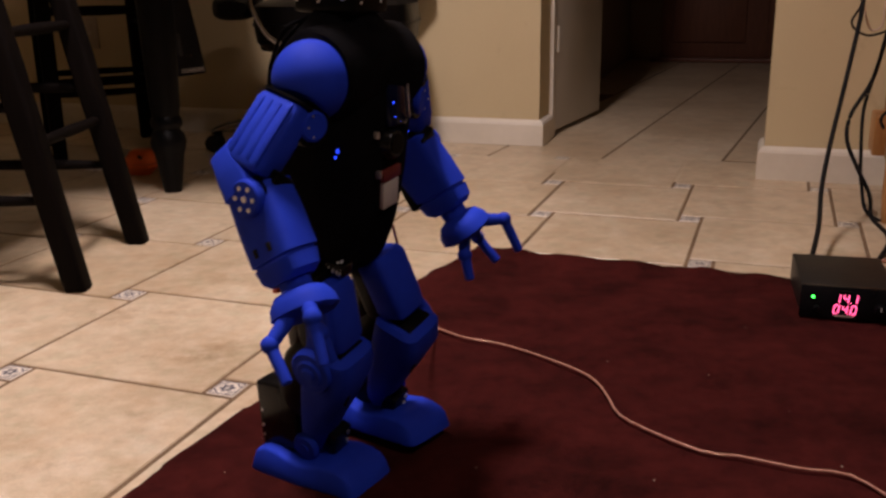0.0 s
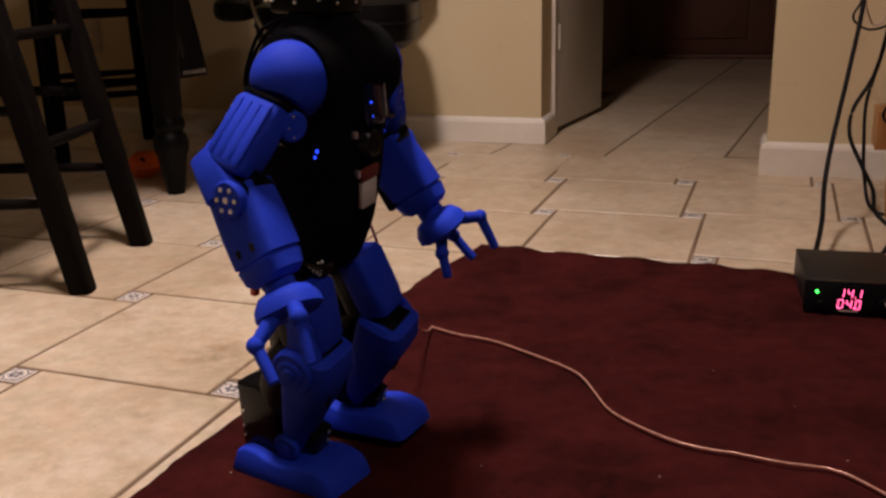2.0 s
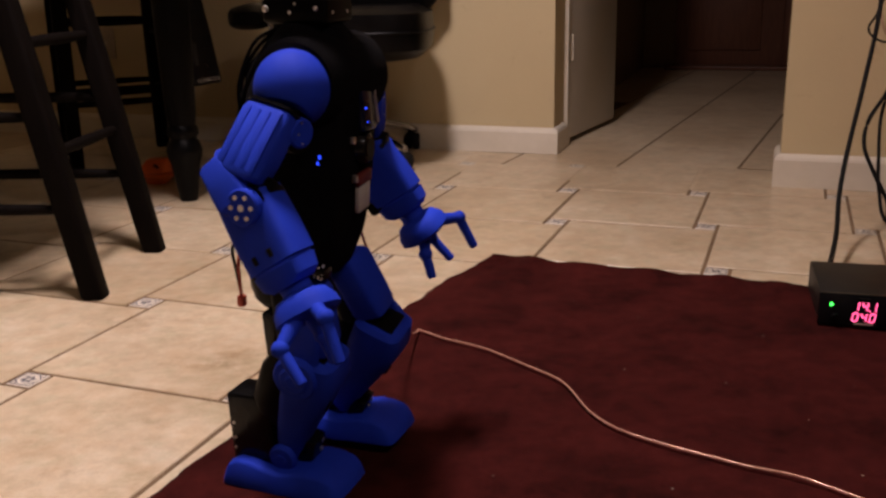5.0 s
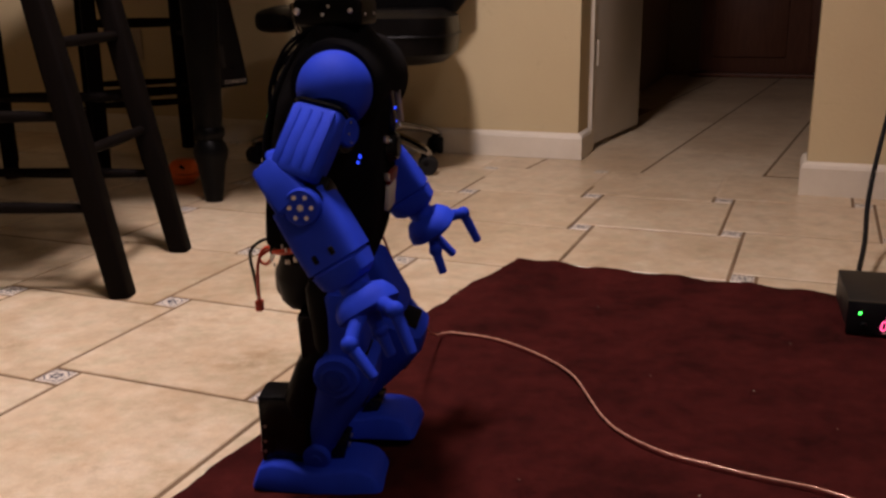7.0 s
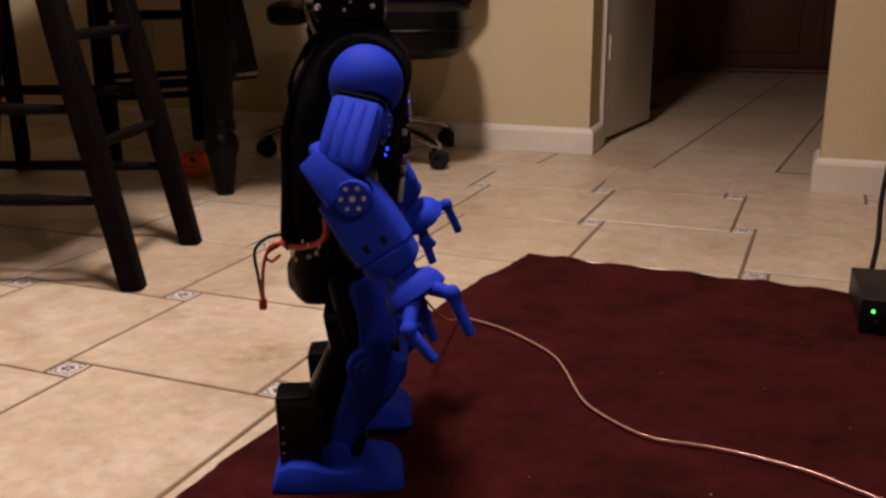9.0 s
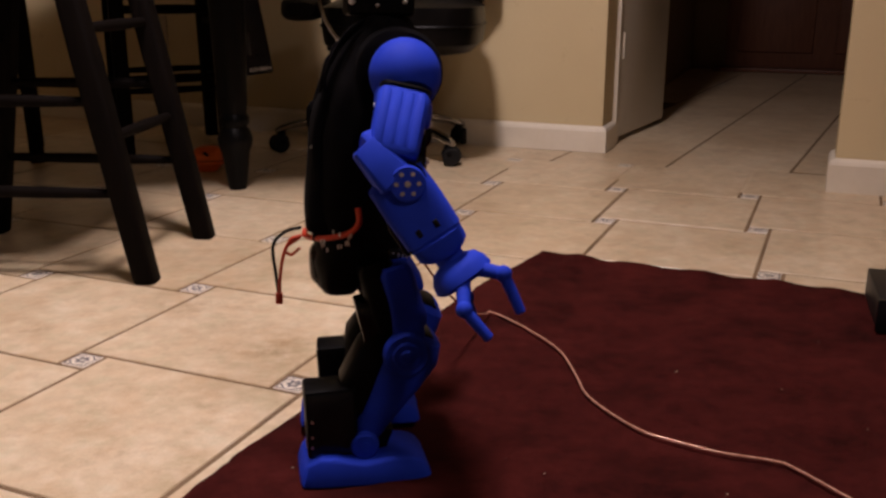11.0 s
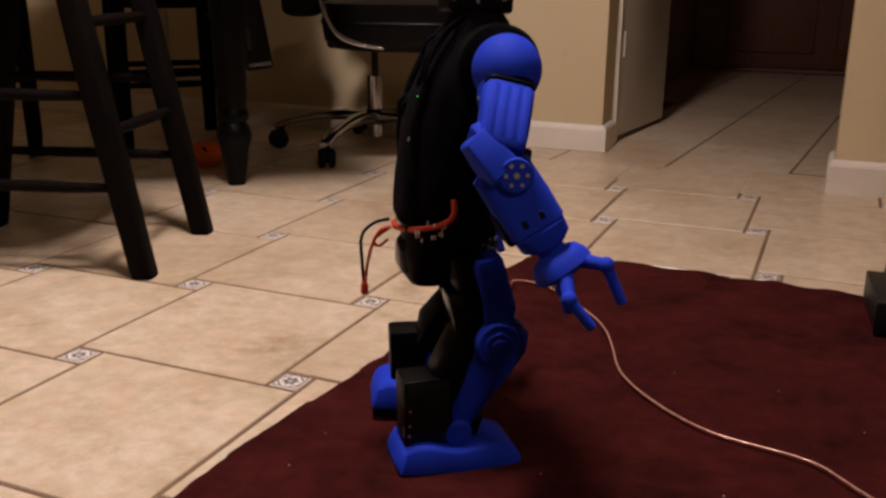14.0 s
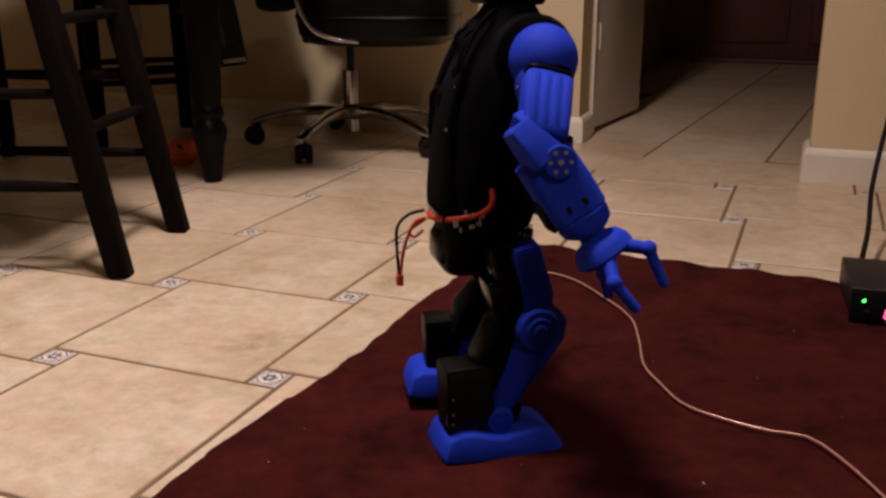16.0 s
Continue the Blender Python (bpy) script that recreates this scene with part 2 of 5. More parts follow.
def smooth_line(pts, steps=6):
    """A soft curve through the points."""
    pts = [Vector(p) for p in pts]
    ext = [pts[0] * 2 - pts[1], *pts, pts[-1] * 2 - pts[-2]]
    out = []
    for a, b, c, d in zip(ext, ext[1:], ext[2:], ext[3:]):
        for k in range(steps):
            t = k / steps
            out.append(0.5 * (2 * b + (c - a) * t + (2 * a - 5 * b + 4 * c - d) * t * t + (3 * b - a - 3 * c + d) * t ** 3))
    return out + [pts[-1]]


def tube(bm, pts, r, seg=10, steps=6):
    line = smooth_line(pts, steps) if steps > 1 else [Vector(p) for p in pts]
    rs = r if callable(r) else (lambda s: r)
    return loft(bm, [(p, rs(i / (len(line) - 1)), rs(i / (len(line) - 1)), 2, None) for i, p in enumerate(line)], seg, (0.3, 0.2, 0.9))


def ball(bm, c, rx, ry=None, rz=None, turn=None, u=24, v=14):
    m = Matrix.Translation(c) @ (turn.to_4x4() if turn else Matrix()) @ Matrix.Diagonal((rx, ry or rx, rz or rx, 1))
    bmesh.ops.create_uvsphere(bm, u_segments=u, v_segments=v, radius=1.0, matrix=m)
    return bm


def mesh_of(name, bm, material, smooth=True):
    bmesh.ops.recalc_face_normals(bm, faces=bm.faces[:])
    me = bpy.data.meshes.new(name)
    bm.to_mesh(me)
    bm.free()
    me.materials.append(material)
    if smooth:
        for p in me.polygons:
            p.use_smooth = True
        me.set_sharp_from_angle(angle=radians(38))
    return me


def part(name, bm, material, parent, label="", smooth=True):
    ob = new(name, mesh_of(name, bm, material, smooth))
    ob.parent = parent
    return tagged(ob, label) if label else ob


def thing(name, label, category, m=None, group="", kind=""):
    ob = new(name)
    ob.empty_display_size = 0.05
    if m is not None:
        ob.matrix_world = m
    return tagged(ob, label, category, group, kind)


def solid(name, bm, material, label, category, m=None, group="", kind="", smooth=True):
    ob = new(name, mesh_of(name, bm, material, smooth))
    if m is not None:
        ob.matrix_world = m
    return tagged(ob, label, category, group, kind)


def B():
    return bmesh.new()


def slab(u0, u1, n0, n1, z0, z1):
    return box(B(), ((u0 + u1) / 2, (n0 + n1) / 2, (z0 + z1) / 2), (u1 - u0, n1 - n0, z1 - z0))


# ---- the room: floor, walls, ceiling ----
N_LEFT, N_RIGHT = 2.902, 2.574      # faces of the two walls beside the opening
U_LEFT, U_RIGHT = -0.632, 0.052     # sides of the opening
H = 2.44
floor = solid("floor", slab(-6.0, 4.6, -5.5, 6.1, -0.2, -0.0022), GROUT, "cream ceramic floor tiles with brown joints", "floor", HOUSE, kind="structure", smooth=False)


def structure(name, bm, material, label, category="wall"):
    return solid(name, bm, material, label, category, HOUSE, kind="structure", smooth=False)


structure("wall_north", slab(-6.0, U_LEFT, N_LEFT, N_LEFT + 0.17, 0, H), WALL, "beige painted wall with light orange peel texture")
structure("wall_north_2", slab(U_RIGHT, 4.6, N_RIGHT, N_RIGHT + 0.14, 0, H), WALL, "beige painted wall beside the hallway opening")
structure("wall_lintel", slab(U_LEFT, U_RIGHT, N_RIGHT, N_RIGHT + 0.14, 2.03, H), WALL, "beige wall above the hallway opening")
structure("wall_west", slab(-6.1, -6.0, -5.5, 3.07, 0, H), WALL, "beige painted side wall")
structure("wall_east", slab(4.6, 4.7, -5.5, 2.71, 0, H), WALL, "beige painted side wall")
structure("wall_south", slab(-6.1, 4.7, -5.6, -5.5, 0, H), WALL, "beige painted wall behind the viewer")
# unseen wall, added to keep the second lamp off the right side and hall
structure("wall_shade_blocker", slab(0.785, 4.6, 0.52, 0.62, 0, H), WALL, "beige wall added out of view to shade the right side")
# the hallway walls carry their shade in the colour
structure("wall_hall_west", slab(-0.80, -0.74, N_LEFT + 0.17, 5.9, 0, H), HALL_WALL_SHADED, "unlit hallway wall, its shade put into the colour")
structure("wall_hall_east", slab(0.75, 0.81, N_RIGHT + 0.14, 5.9, 0, H), HALL_WALL_SHADED, "unlit hallway wall, its shade put into the colour")
structure("wall_hall_end", slab(-0.80, 0.81, 5.9, 6.0, 0, H), HALL_WALL_SHADED, "unlit hallway end wall, its shade put into the colour")
structure("ceiling", slab(-6.1, 4.7, -5.6, 6.0, H, H + 0.1), CEILING, "off-white painted ceiling", "ceiling")


def baseboard(name, pts, h=0.083):
    """A moulded board along a line of (u, n), its face to the right of the line."""
    bm = B()
    prof = [(0.0, 0.0), (0.015, 0.0), (0.015, h - 0.016), (0.012, h - 0.008), (0.006, h - 0.002), (0.0, h)]
    cols = []
    for i, p in enumerate(pts):
        p = Vector(p)
        dirs = []
        if i:
            dirs.append((p - Vector(pts[i - 1])).normalized())
        if i < len(pts) - 1:
            dirs.append((Vector(pts[i + 1]) - p).normalized())
        nrm = [Vector((d.y, -d.x)) for d in dirs]
        off = nrm[0] if len(nrm) == 1 else (nrm[0] + nrm[1]) / (1 + nrm[0].dot(nrm[1]))
        cols.append([bm.verts.new((p.x + off.x * (a + 0.001), p.y + off.y * (a + 0.001), z)) for a, z in prof])
    for a, b in zip(cols, cols[1:]):
        for j in range(len(prof) - 1):
            bm.faces.new((a[j], a[j + 1], b[j + 1], b[j]))
    bm.faces.new(cols[0])
    bm.faces.new(cols[-1][::-1])
    return solid(name, bm, TRIM, "white painted baseboard, slightly scuffed", "baseboard", HOUSE, kind="structure", smooth=False)


baseboard("baseboard", [(-6.0, N_LEFT), (U_LEFT, N_LEFT), (U_LEFT, N_LEFT + 0.135)])
baseboard("baseboard_2", [(U_RIGHT, N_RIGHT + 0.14), (U_RIGHT, N_RIGHT), (4.6, N_RIGHT)], 0.088)

# door jamb strip and the open door
jamb = structure("trim", slab(U_LEFT - 0.02, U_LEFT + 0.012, N_LEFT + 0.150, N_LEFT + 0.195, 0, 2.08), TRIM, "white painted door jamb", "trim")
door = thing("door_1", "off-white painted door standing open into the dark hallway", "door", HOUSE @ pose(U_LEFT + 0.006, N_LEFT + 0.192, 0.016, 0, 0, 82.0), kind="structure")
part("door_leaf", box(B(), (0.262, 0.018, 1.0), (0.524, 0.036, 2.0), bevel=0.003), DOOR, door)
hinge = part("hinge", box(B(), (0.030, -0.001, 0.305), (0.022, 0.004, 0.088), bevel=0.001), TRIM, door, "white painted hinge")
part("hinge_pin", rod(B(), (0.018, -0.005, 0.263), (0.018, -0.005, 0.347), 0.0045, rim=0.001), TRIM, hinge)

# dark wooden double door at the end of the hall
far_door = thing("door_2", "dark red-brown panelled wooden door at the hall's end", "door", HOUSE @ pose(0, 5.86, 0), kind="structure")
part("door_frame", box(B(), (0.0, 0.02, 1.05), (1.1, 0.035, 2.1), bevel=0.004), BROWN_WOOD, far_door)
for pu in (-0.27, 0.27):
    for pz, ph in ((0.42, 0.62), (1.35, 1.0)):
        part("panel", box(B(), (pu, -0.003, pz), (0.42, 0.022, ph), bevel=0.009), BROWN_WOOD, far_door)
part("threshold", box(B(), (0.0, -0.05, 0.012), (1.2, 0.10, 0.024), bevel=0.005), BROWN_WOOD, far_door)

# light fittings out of view
for u, n, z, watts, size, tilt in LAMPS:
    fit = thing("ceiling_light", "round flush ceiling light with a warm glass diffuser", "ceiling light", HOUSE @ pose(u, n, 0), group="ceiling lights")
    part("rim", loft(B(), [((0, 0, H - 0.055), 0.19, 0.19, 2, Matrix.Identity(3)), ((0, 0, H), 0.205, 0.205, 2, Matrix.Identity(3))], 32), CHROME, fit)
    part("diffuser", loft(B(), [((0, 0, H - 0.085), 0.10, 0.10, 2, Matrix.Identity(3)), ((0, 0, H - 0.072), 0.17, 0.17, 2, Matrix.Identity(3)), ((0, 0, H - 0.056), 0.186, 0.186, 2, Matrix.Identity(3))], 32), LAMP_GLASS, fit)

# wall outlet
outlet = thing("wall_outlet", "ivory plastic wall outlet low on the beige wall", "outlet", HOUSE @ pose(-2.32, N_LEFT, 0.345))
part("cover_plate", box(B(), (0, -0.004, 0), (0.07, 0.006, 0.114), bevel=0.002), PLATE, outlet)
for dz in (-0.02, 0.02):
    part("socket", box(B(), (0, -0.008, dz), (0.030, 0.004, 0.027), bevel=0.0015), PLATE, outlet)
part("screw", rod(B(), (0, -0.007, 0), (0, -0.0095, 0), 0.003, seg=10), STEEL, outlet)

# ---- rug ----
RUG_TURN = -26.0


def rug():
    bm = B()
    c = Vector((0.165, 1.795))
    ex = Vector((math.cos(radians(RUG_TURN)), math.sin(radians(RUG_TURN))))
    ey = Vector((math.cos(radians(RUG_TURN + 89.6)), math.sin(radians(RUG_TURN + 89.6))))
    nx, ny, w, d = 150, 170, 1.45, 1.75
    rows = []
    for j in range(ny + 1):
        row = []
        for i in range(nx + 1):
            a, b = w * i / nx, d * j / ny
            near_far = max(0.0, 1 - b / 0.10)
            near_left = max(0.0, 1 - a / 0.08)
            fray = noise.noise((a * 90, b * 90, 3)) * 0.0022
            wave_f = (0.016 * math.sin(a * 58 + 1.6 * math.sin(a * 9)) + 0.016 * noise.noise((a * 17, 1, 0)) + fray) * near_far
            wave_l = (0.006 * math.sin(b * 11 + 1) + 0.007 * noise.noise((b * 16, 5, 0)) + fray) * near_left
            bow = 0.028 * max(0.0, 1 - b / 0.17) ** 1.4 * max(0.0, 1 - a / 0.25)
            p = c + ex * (a + wave_l + bow) - ey * (b + wave_f)
            z = 0.009 + 0.0022 * noise.noise((a * 7, b * 9, 0)) + 0.0012 * noise.noise((a * 24, b * 31, 2))
            z += 0.015 * near_far * (0.5 + 0.5 * math.sin(a * 58 + 1.6 * math.sin(a * 9)))
            if i in (0, nx) or j in (0, ny):
                z = max(0.003, z - 0.0045)
            row.append(bm.verts.new((p.x, p.y, z)))
        rows.append(row)
    for r0, r1 in zip(rows, rows[1:]):
        for k in range(nx):
            bm.faces.new((r0[k], r1[k], r1[k + 1], r0[k + 1]))
    rim = [rows[0][i] for i in range(nx)] + [rows[j][nx] for j in range(ny)] + [rows[ny][i] for i in range(nx, 0, -1)] + [rows[j][0] for j in range(ny, 0, -1)]
    low = [bm.verts.new((v.co.x, v.co.y, 0.0005)) for v in rim]
    for k in range(len(rim)):
        bm.faces.new((rim[k - 1], rim[k], low[k], low[k - 1]))
    return solid("rug", bm, RUG, "dark burgundy pile rug with a slightly rippled edge", "rug")


rug()

# ---- stools, table, chair ----


def stool(m, label, heights, base, crown):
    """A bar stool; base and crown: half the spread of its legs on the floor and under the seat."""
    st = thing("bar_stool", label, "bar stool", m, group="bar stools")
    top = 0.61
    I = Matrix.Identity(3)
    corners = [(1, -1), (1, 1), (-1, 1), (-1, -1)]

    def at(cx, cy, z):
        w = z / top
        return V(cx * (base[0] + (crown[0] - base[0]) * w), cy * (base[1] + (crown[1] - base[1]) * w), z)

    for cx, cy in corners:
        part("leg", loft(B(), [(at(cx, cy, 0), 0.019, 0.019, 5, I), (at(cx, cy, 0.004), 0.021, 0.021, 5, I), (at(cx, cy, 0.4), 0.023, 0.023, 5, I), (at(cx, cy, top), 0.020, 0.020, 5, I)], 24), DARK_WOOD, st)
    for (a, b), zs in zip(((0, 1), (1, 2), (2, 3), (3, 0)), heights):
        for z in zs:
            p, q = at(*corners[a], z), at(*corners[b], z)
            mid = (p + q) / 2
            part("rung", tube(B(), [p, p.lerp(mid, 0.5), mid, mid.lerp(q, 0.5), q], lambda s: 0.008 + 0.003 * math.sin(math.pi * s), 12, 3), DARK_WOOD, st)
    part("seat", loft(B(), [((0, 0, top), crown[0] + 0.03, crown[1] + 0.05, 3, I), ((0, 0, top + 0.012), crown[0] + 0.045, crown[1] + 0.07, 3, I), ((0, 0, top + 0.032), crown[0] + 0.045, crown[1] + 0.07, 3, I), ((0, 0, top + 0.042), crown[0] + 0.02, crown[1] + 0.045, 3, I)], 32), DARK_WOOD, st)
    return st


stool(pose(-0.770, 1.804, 0, 0, 0, -6), "dark espresso wooden bar stool with splayed legs and turned rungs", ((0.265, 0.455), (0.17, 0.33), (0.265, 0.42), (0.165, 0.33)), (0.235, 0.152), (0.122, 0.142))
stool(pose(-0.910, 3.094, 0, 0, 0, 22.8), "dark wooden bar stool with straight legs pushed under the table", ((0.22, 0.40), (0.198, 0.237, 0.441), (0.22, 0.40), (0.198, 0.237, 0.441)), (0.155, 0.150), (0.150, 0.145))
stool(pose(-1.435, 2.86, 0, 0, 0, 22.8), "dark wooden bar stool with straight legs beside the table", ((0.22, 0.40), (0.198, 0.30, 0.441), (0.22, 0.40), (0.198, 0.30, 0.441)), (0.155, 0.150), (0.150, 0.145))


def table():
    tb = thing("counter_table", "black wooden counter-height table with thick turned legs", "table", pose(-0.548, 2.412, 0, 0, 0, 12.8))
    prof = [(0, 0.022), (0.02, 0.026), (0.10, 0.037), (0.115, 0.043), (0.135, 0.046), (0.155, 0.040), (0.165, 0.033), (0.175, 0.040), (0.19, 0.040), (0.20, 0.034), (0.23, 0.038), (0.45, 0.045), (0.60, 0.047), (0.70, 0.042)]
    for du, dn in ((0, 0), (-1.35, 0), (0, 0.74), (-1.35, 0.74)):
        leg = loft(B(), [((du, dn, z), r, r, 2, Matrix.Identity(3)) for z, r in prof], 24)
        box(leg, (du, dn, 0.775), (0.09, 0.09, 0.15), bevel=0.004)
        part("leg", leg, BLACK_PAINT, tb)
    part("apron", box(B(), (-0.675, 0.0, 0.79), (1.27, 0.024, 0.11), bevel=0.002), BLACK_PAINT, tb)
    part("apron", box(B(), (-0.675, 0.74, 0.79), (1.27, 0.024, 0.11), bevel=0.002), BLACK_PAINT, tb)
    part("apron", box(B(), (0.0, 0.37, 0.79), (0.024, 0.66, 0.11), bevel=0.002), BLACK_PAINT, tb)
    part("apron", box(B(), (-1.35, 0.37, 0.79), (0.024, 0.66, 0.11), bevel=0.002), BLACK_PAINT, tb)
    part("tabletop", box(B(), (-0.61, 0.20, 0.868), (1.73, 1.34, 0.036), bevel=0.008, seg=3), BLACK_PAINT, tb)


table()


def lettering(name, text, size, material, parent, m, label=""):
    """Flat letters as a mesh, in the built-in font."""
    cu = bpy.data.curves.new(name, "FONT")
    cu.body, cu.size, cu.extrude, cu.align_x, cu.align_y = text, size, 0.0003, "CENTER", "CENTER"
    tmp = bpy.data.objects.new(name, cu)
    scene.collection.objects.link(tmp)
    bpy.context.view_layer.update()
    me = bpy.data.meshes.new_from_object(tmp)
    bpy.data.objects.remove(tmp)
    me.materials.clear()
    me.materials.append(material)
    ob = new(name, me)
    ob.parent = parent
    ob.matrix_basis = m
    return tagged(ob, label) if label else ob


def bag():
    g = thing("carrier_bag", "black carrier bag with white lettering hanging under the table", "bag", pose(-0.512, 2.60, 0.283, 0, -5, 24))
    part("pouch", loft(B(), [((0.0, 0, 0.0), 0.036, 0.012, 6, Matrix.Identity(3)), ((0.0, 0, 0.006), 0.040, 0.018, 5, Matrix.Identity(3)), ((-0.006, 0, 0.12), 0.038, 0.022, 5, Matrix.Identity(3)), ((-0.016, 0, 0.30), 0.034, 0.010, 5, Matrix.Identity(3))], 28), BLACK_GLOSS, g)
    part("strap", tube(B(), [(-0.03, 0, 0.29), (-0.02, 0, 0.40), (0.0, 0, 0.50), (0.02, 0, 0.40), (0.03, 0, 0.29)], 0.004, 8, 5), BLACK_GLOSS, g)
    lettering("lettering", "CONSOLE", 0.0135, PAPER, g, pose(0.002, -0.0208, 0.014, 88, 0, 0), "white capital letters")
    part("print", box(B(), (-0.022, -0.0225, 0.085), (0.010, 0.001, 0.06)), METAL_BOX, g)


bag()


def toy():
    m = pose(-0.69, 2.655, 0, 0, 0, -12)
    t = thing("plastic_toy", "small orange plastic toy dish lying on the tiles", "toy", m)
    I = Matrix.Identity(3)
    part("dish", loft(B(), [((0, 0, 0), 0.030, 0.026, 2.6, I), ((0, 0, 0.004), 0.034, 0.030, 2.6, I), ((0, 0, 0.020), 0.050, 0.042, 2.6, I), ((0, 0, 0.026), 0.058, 0.048, 2.6, I), ((0, 0, 0.030), 0.058, 0.048, 2.6, I), ((-0.002, 0, 0.034), 0.050, 0.040, 2.6, I)], 28), ORANGE, t)
    part("lid", loft(B(), [((-0.002, 0.004, 0.033), 0.050, 0.038, 3, I), ((0.006, 0.006, 0.052), 0.044, 0.034, 3, I), ((0.010, 0.006, 0.066), 0.038, 0.026, 3, I), ((0.012, 0.006, 0.070), 0.030, 0.020, 3, I)], 28), ORANGE, t)
    part("slot", box(B(), (0.014, -0.026, 0.052), (0.016, 0.008, 0.008), pose(0, 0, 0, 0, 30, 0).to_3x3(), 0.002), RUBBER, t)


toy()


def office_chair():
    ch = thing("office_chair", "black leather office chair with a chrome five-star base", "office chair", pose(-0.213, 2.925, 0))
    spin = 30.0
    for k in range(5):
        a = radians(spin + 72 * k)
        d = V(math.cos(a), math.sin(a), 0)
        s = V(-math.sin(a), math.cos(a), 0)
        pts = [(0.03, 0.108, 0.026, 0.020), (0.10, 0.112, 0.022, 0.017), (0.19, 0.104, 0.019, 0.014), (0.27, 0.086, 0.017, 0.012), (0.305, 0.074, 0.016, 0.012), (0.325, 0.066, 0.011, 0.008)]
        arm = part("base_arm", loft(B(), [(d * r + V(0, 0, z), w, t, 3, Matrix((s, V(0, 0, 1), d)).transposed()) for r, z, w, t in pts], 18), CHROME, ch)
        c = d * 0.305
        w = s * 0.6 + d * 0.8
        cast = part("caster", rod(B(), c + V(0, 0, 0.075), c + V(0, 0, 0.045), 0.011), BLACK_PLASTIC, ch)
        side = V(-w.y, w.x, 0).normalized()
        for sg in (-1, 1):
            q = c + w * 0.012 + V(0, 0, 0.0275)
            part("wheel", rod(B(), q + side * sg * 0.005, q + side * sg * 0.024, 0.0275, seg=22, rim=0.004), RUBBER, cast)
        part("hood", ball(B(), c + w * 0.006 + V(0, 0, 0.036), 0.026, 0.026, 0.024, u=16, v=10), BLACK_PLASTIC, cast)
    part("hub", rod(B(), (0, 0, 0.085), (0, 0, 0.132), 0.042, 0.036, 28, 0.006), CHROME, ch)
    part("gas_column", rod(B(), (0, 0, 0.045), (0, 0, 0.235), 0.025, seg=24), CHROME, ch)
    part("piston", rod(B(), (0, 0, 0.225), (0, 0, 0.36), 0.0115, seg=20), BLACK_GLOSS, ch, "glossy black piston rod")
    part("mechanism", box(B(), (0.0, -0.02, 0.345), (0.20, 0.24, 0.045), pose(0, 0, 0, 0, 0, -25).to_3x3(), 0.012), BLACK_PLASTIC, ch)
    T = pose(0, 0, 0, 0, 0, -8).to_3x3()
    c = V(0.105, -0.15, 0)
    part("seat", loft(B(), [(c + V(0, 0, 0.328), 0.15, 0.14, 4, T), (c + V(0, 0, 0.336), 0.195, 0.19, 4, T), (c + V(0, 0, 0.36), 0.222, 0.225, 3.6, T), (c + V(0, 0, 0.41), 0.228, 0.235, 3.6, T), (c + V(0, 0, 0.46), 0.224, 0.23, 3.6, T), (c + V(0, 0, 0.48), 0.18, 0.19, 3.6, T)], 44), LEATHER, ch)
    part("seat_piping", loft(B(), [(c + V(0, 0, 0.406), 0.2295, 0.2365, 3.6, T), (c + V(0, 0, 0.410), 0.2315, 0.2385, 3.6, T), (c + V(0, 0, 0.414), 0.2295, 0.2365, 3.6, T)], 44), BLACK_PLASTIC, ch)
    back = c + T @ V(0, 0.22, 0)
    part("backrest", loft(B(), [(back + V(0, 0, 0.46), 0.20, 0.03, 4, T), (back + V(0, 0, 0.52), 0.25, 0.05, 4, T), (back + T @ V(0, 0.03, 0) + V(0, 0, 0.74), 0.25, 0.05, 4, T), (back + T @ V(0, 0.04, 0) + V(0, 0, 0.82), 0.20, 0.03, 4, T)], 32), LEATHER, ch)
    for sg in (-1,):
        x = 0.105 + sg * 0.25
        pts = [(-0.114, -0.436, 0.504), (-0.108, -0.435, 0.468), (-0.099, -0.434, 0.437), (-0.082, -0.431, 0.404), (-0.054, -0.427, 0.375), (-0.003, -0.42, 0.357), (0.052, -0.413, 0.349)]
        part("armrest_bracket", tube(B(), pts, lambda q: 0.0050 + 0.002 * math.sin(math.pi * q), 12, 6), CHROME, ch)
        part("armrest", loft(B(), [((x + sg * 0.05, -0.20, 0.452), 0.040, 0.018, 3, None), ((x + sg * 0.05, -0.17, 0.452), 0.060, 0.034, 3, None), ((x + sg * 0.05, 0.05, 0.455), 0.062, 0.036, 3, None), ((x + sg * 0.05, 0.10, 0.455), 0.040, 0.020, 3, None)], 24), LEATHER, ch)


office_chair()

# ---- power supply, cords and cabinet by the wall ----
PSU = pose(0.662, 1.338, 0.011, 0, 0, -18.5)


def seven(bm, ch, x, z, w, h, t):
    """A slanted seven-segment figure in the plane y = 0."""
    on = {"0": "abcdef", "1": "bc", "4": "fgbc", "5": "afgcd", "2": "abged"}[ch]
    spots = {"a": (0, h / 2, 1), "g": (0, 0, 1), "d": (0, -h / 2, 1), "f": (-w / 2, h / 4, 0), "b": (w / 2, h / 4, 0), "e": (-w / 2, -h / 4, 0), "c": (w / 2, -h / 4, 0)}
    for s in on:
        sx, sz, flat = spots[s]
        size = (w - t * 1.2, 0.0012, t) if flat else (t, 0.0012, h / 2 - t * 0.7)
        box(bm, (x + sx + 0.12 * sz, 0, z + sz), size)


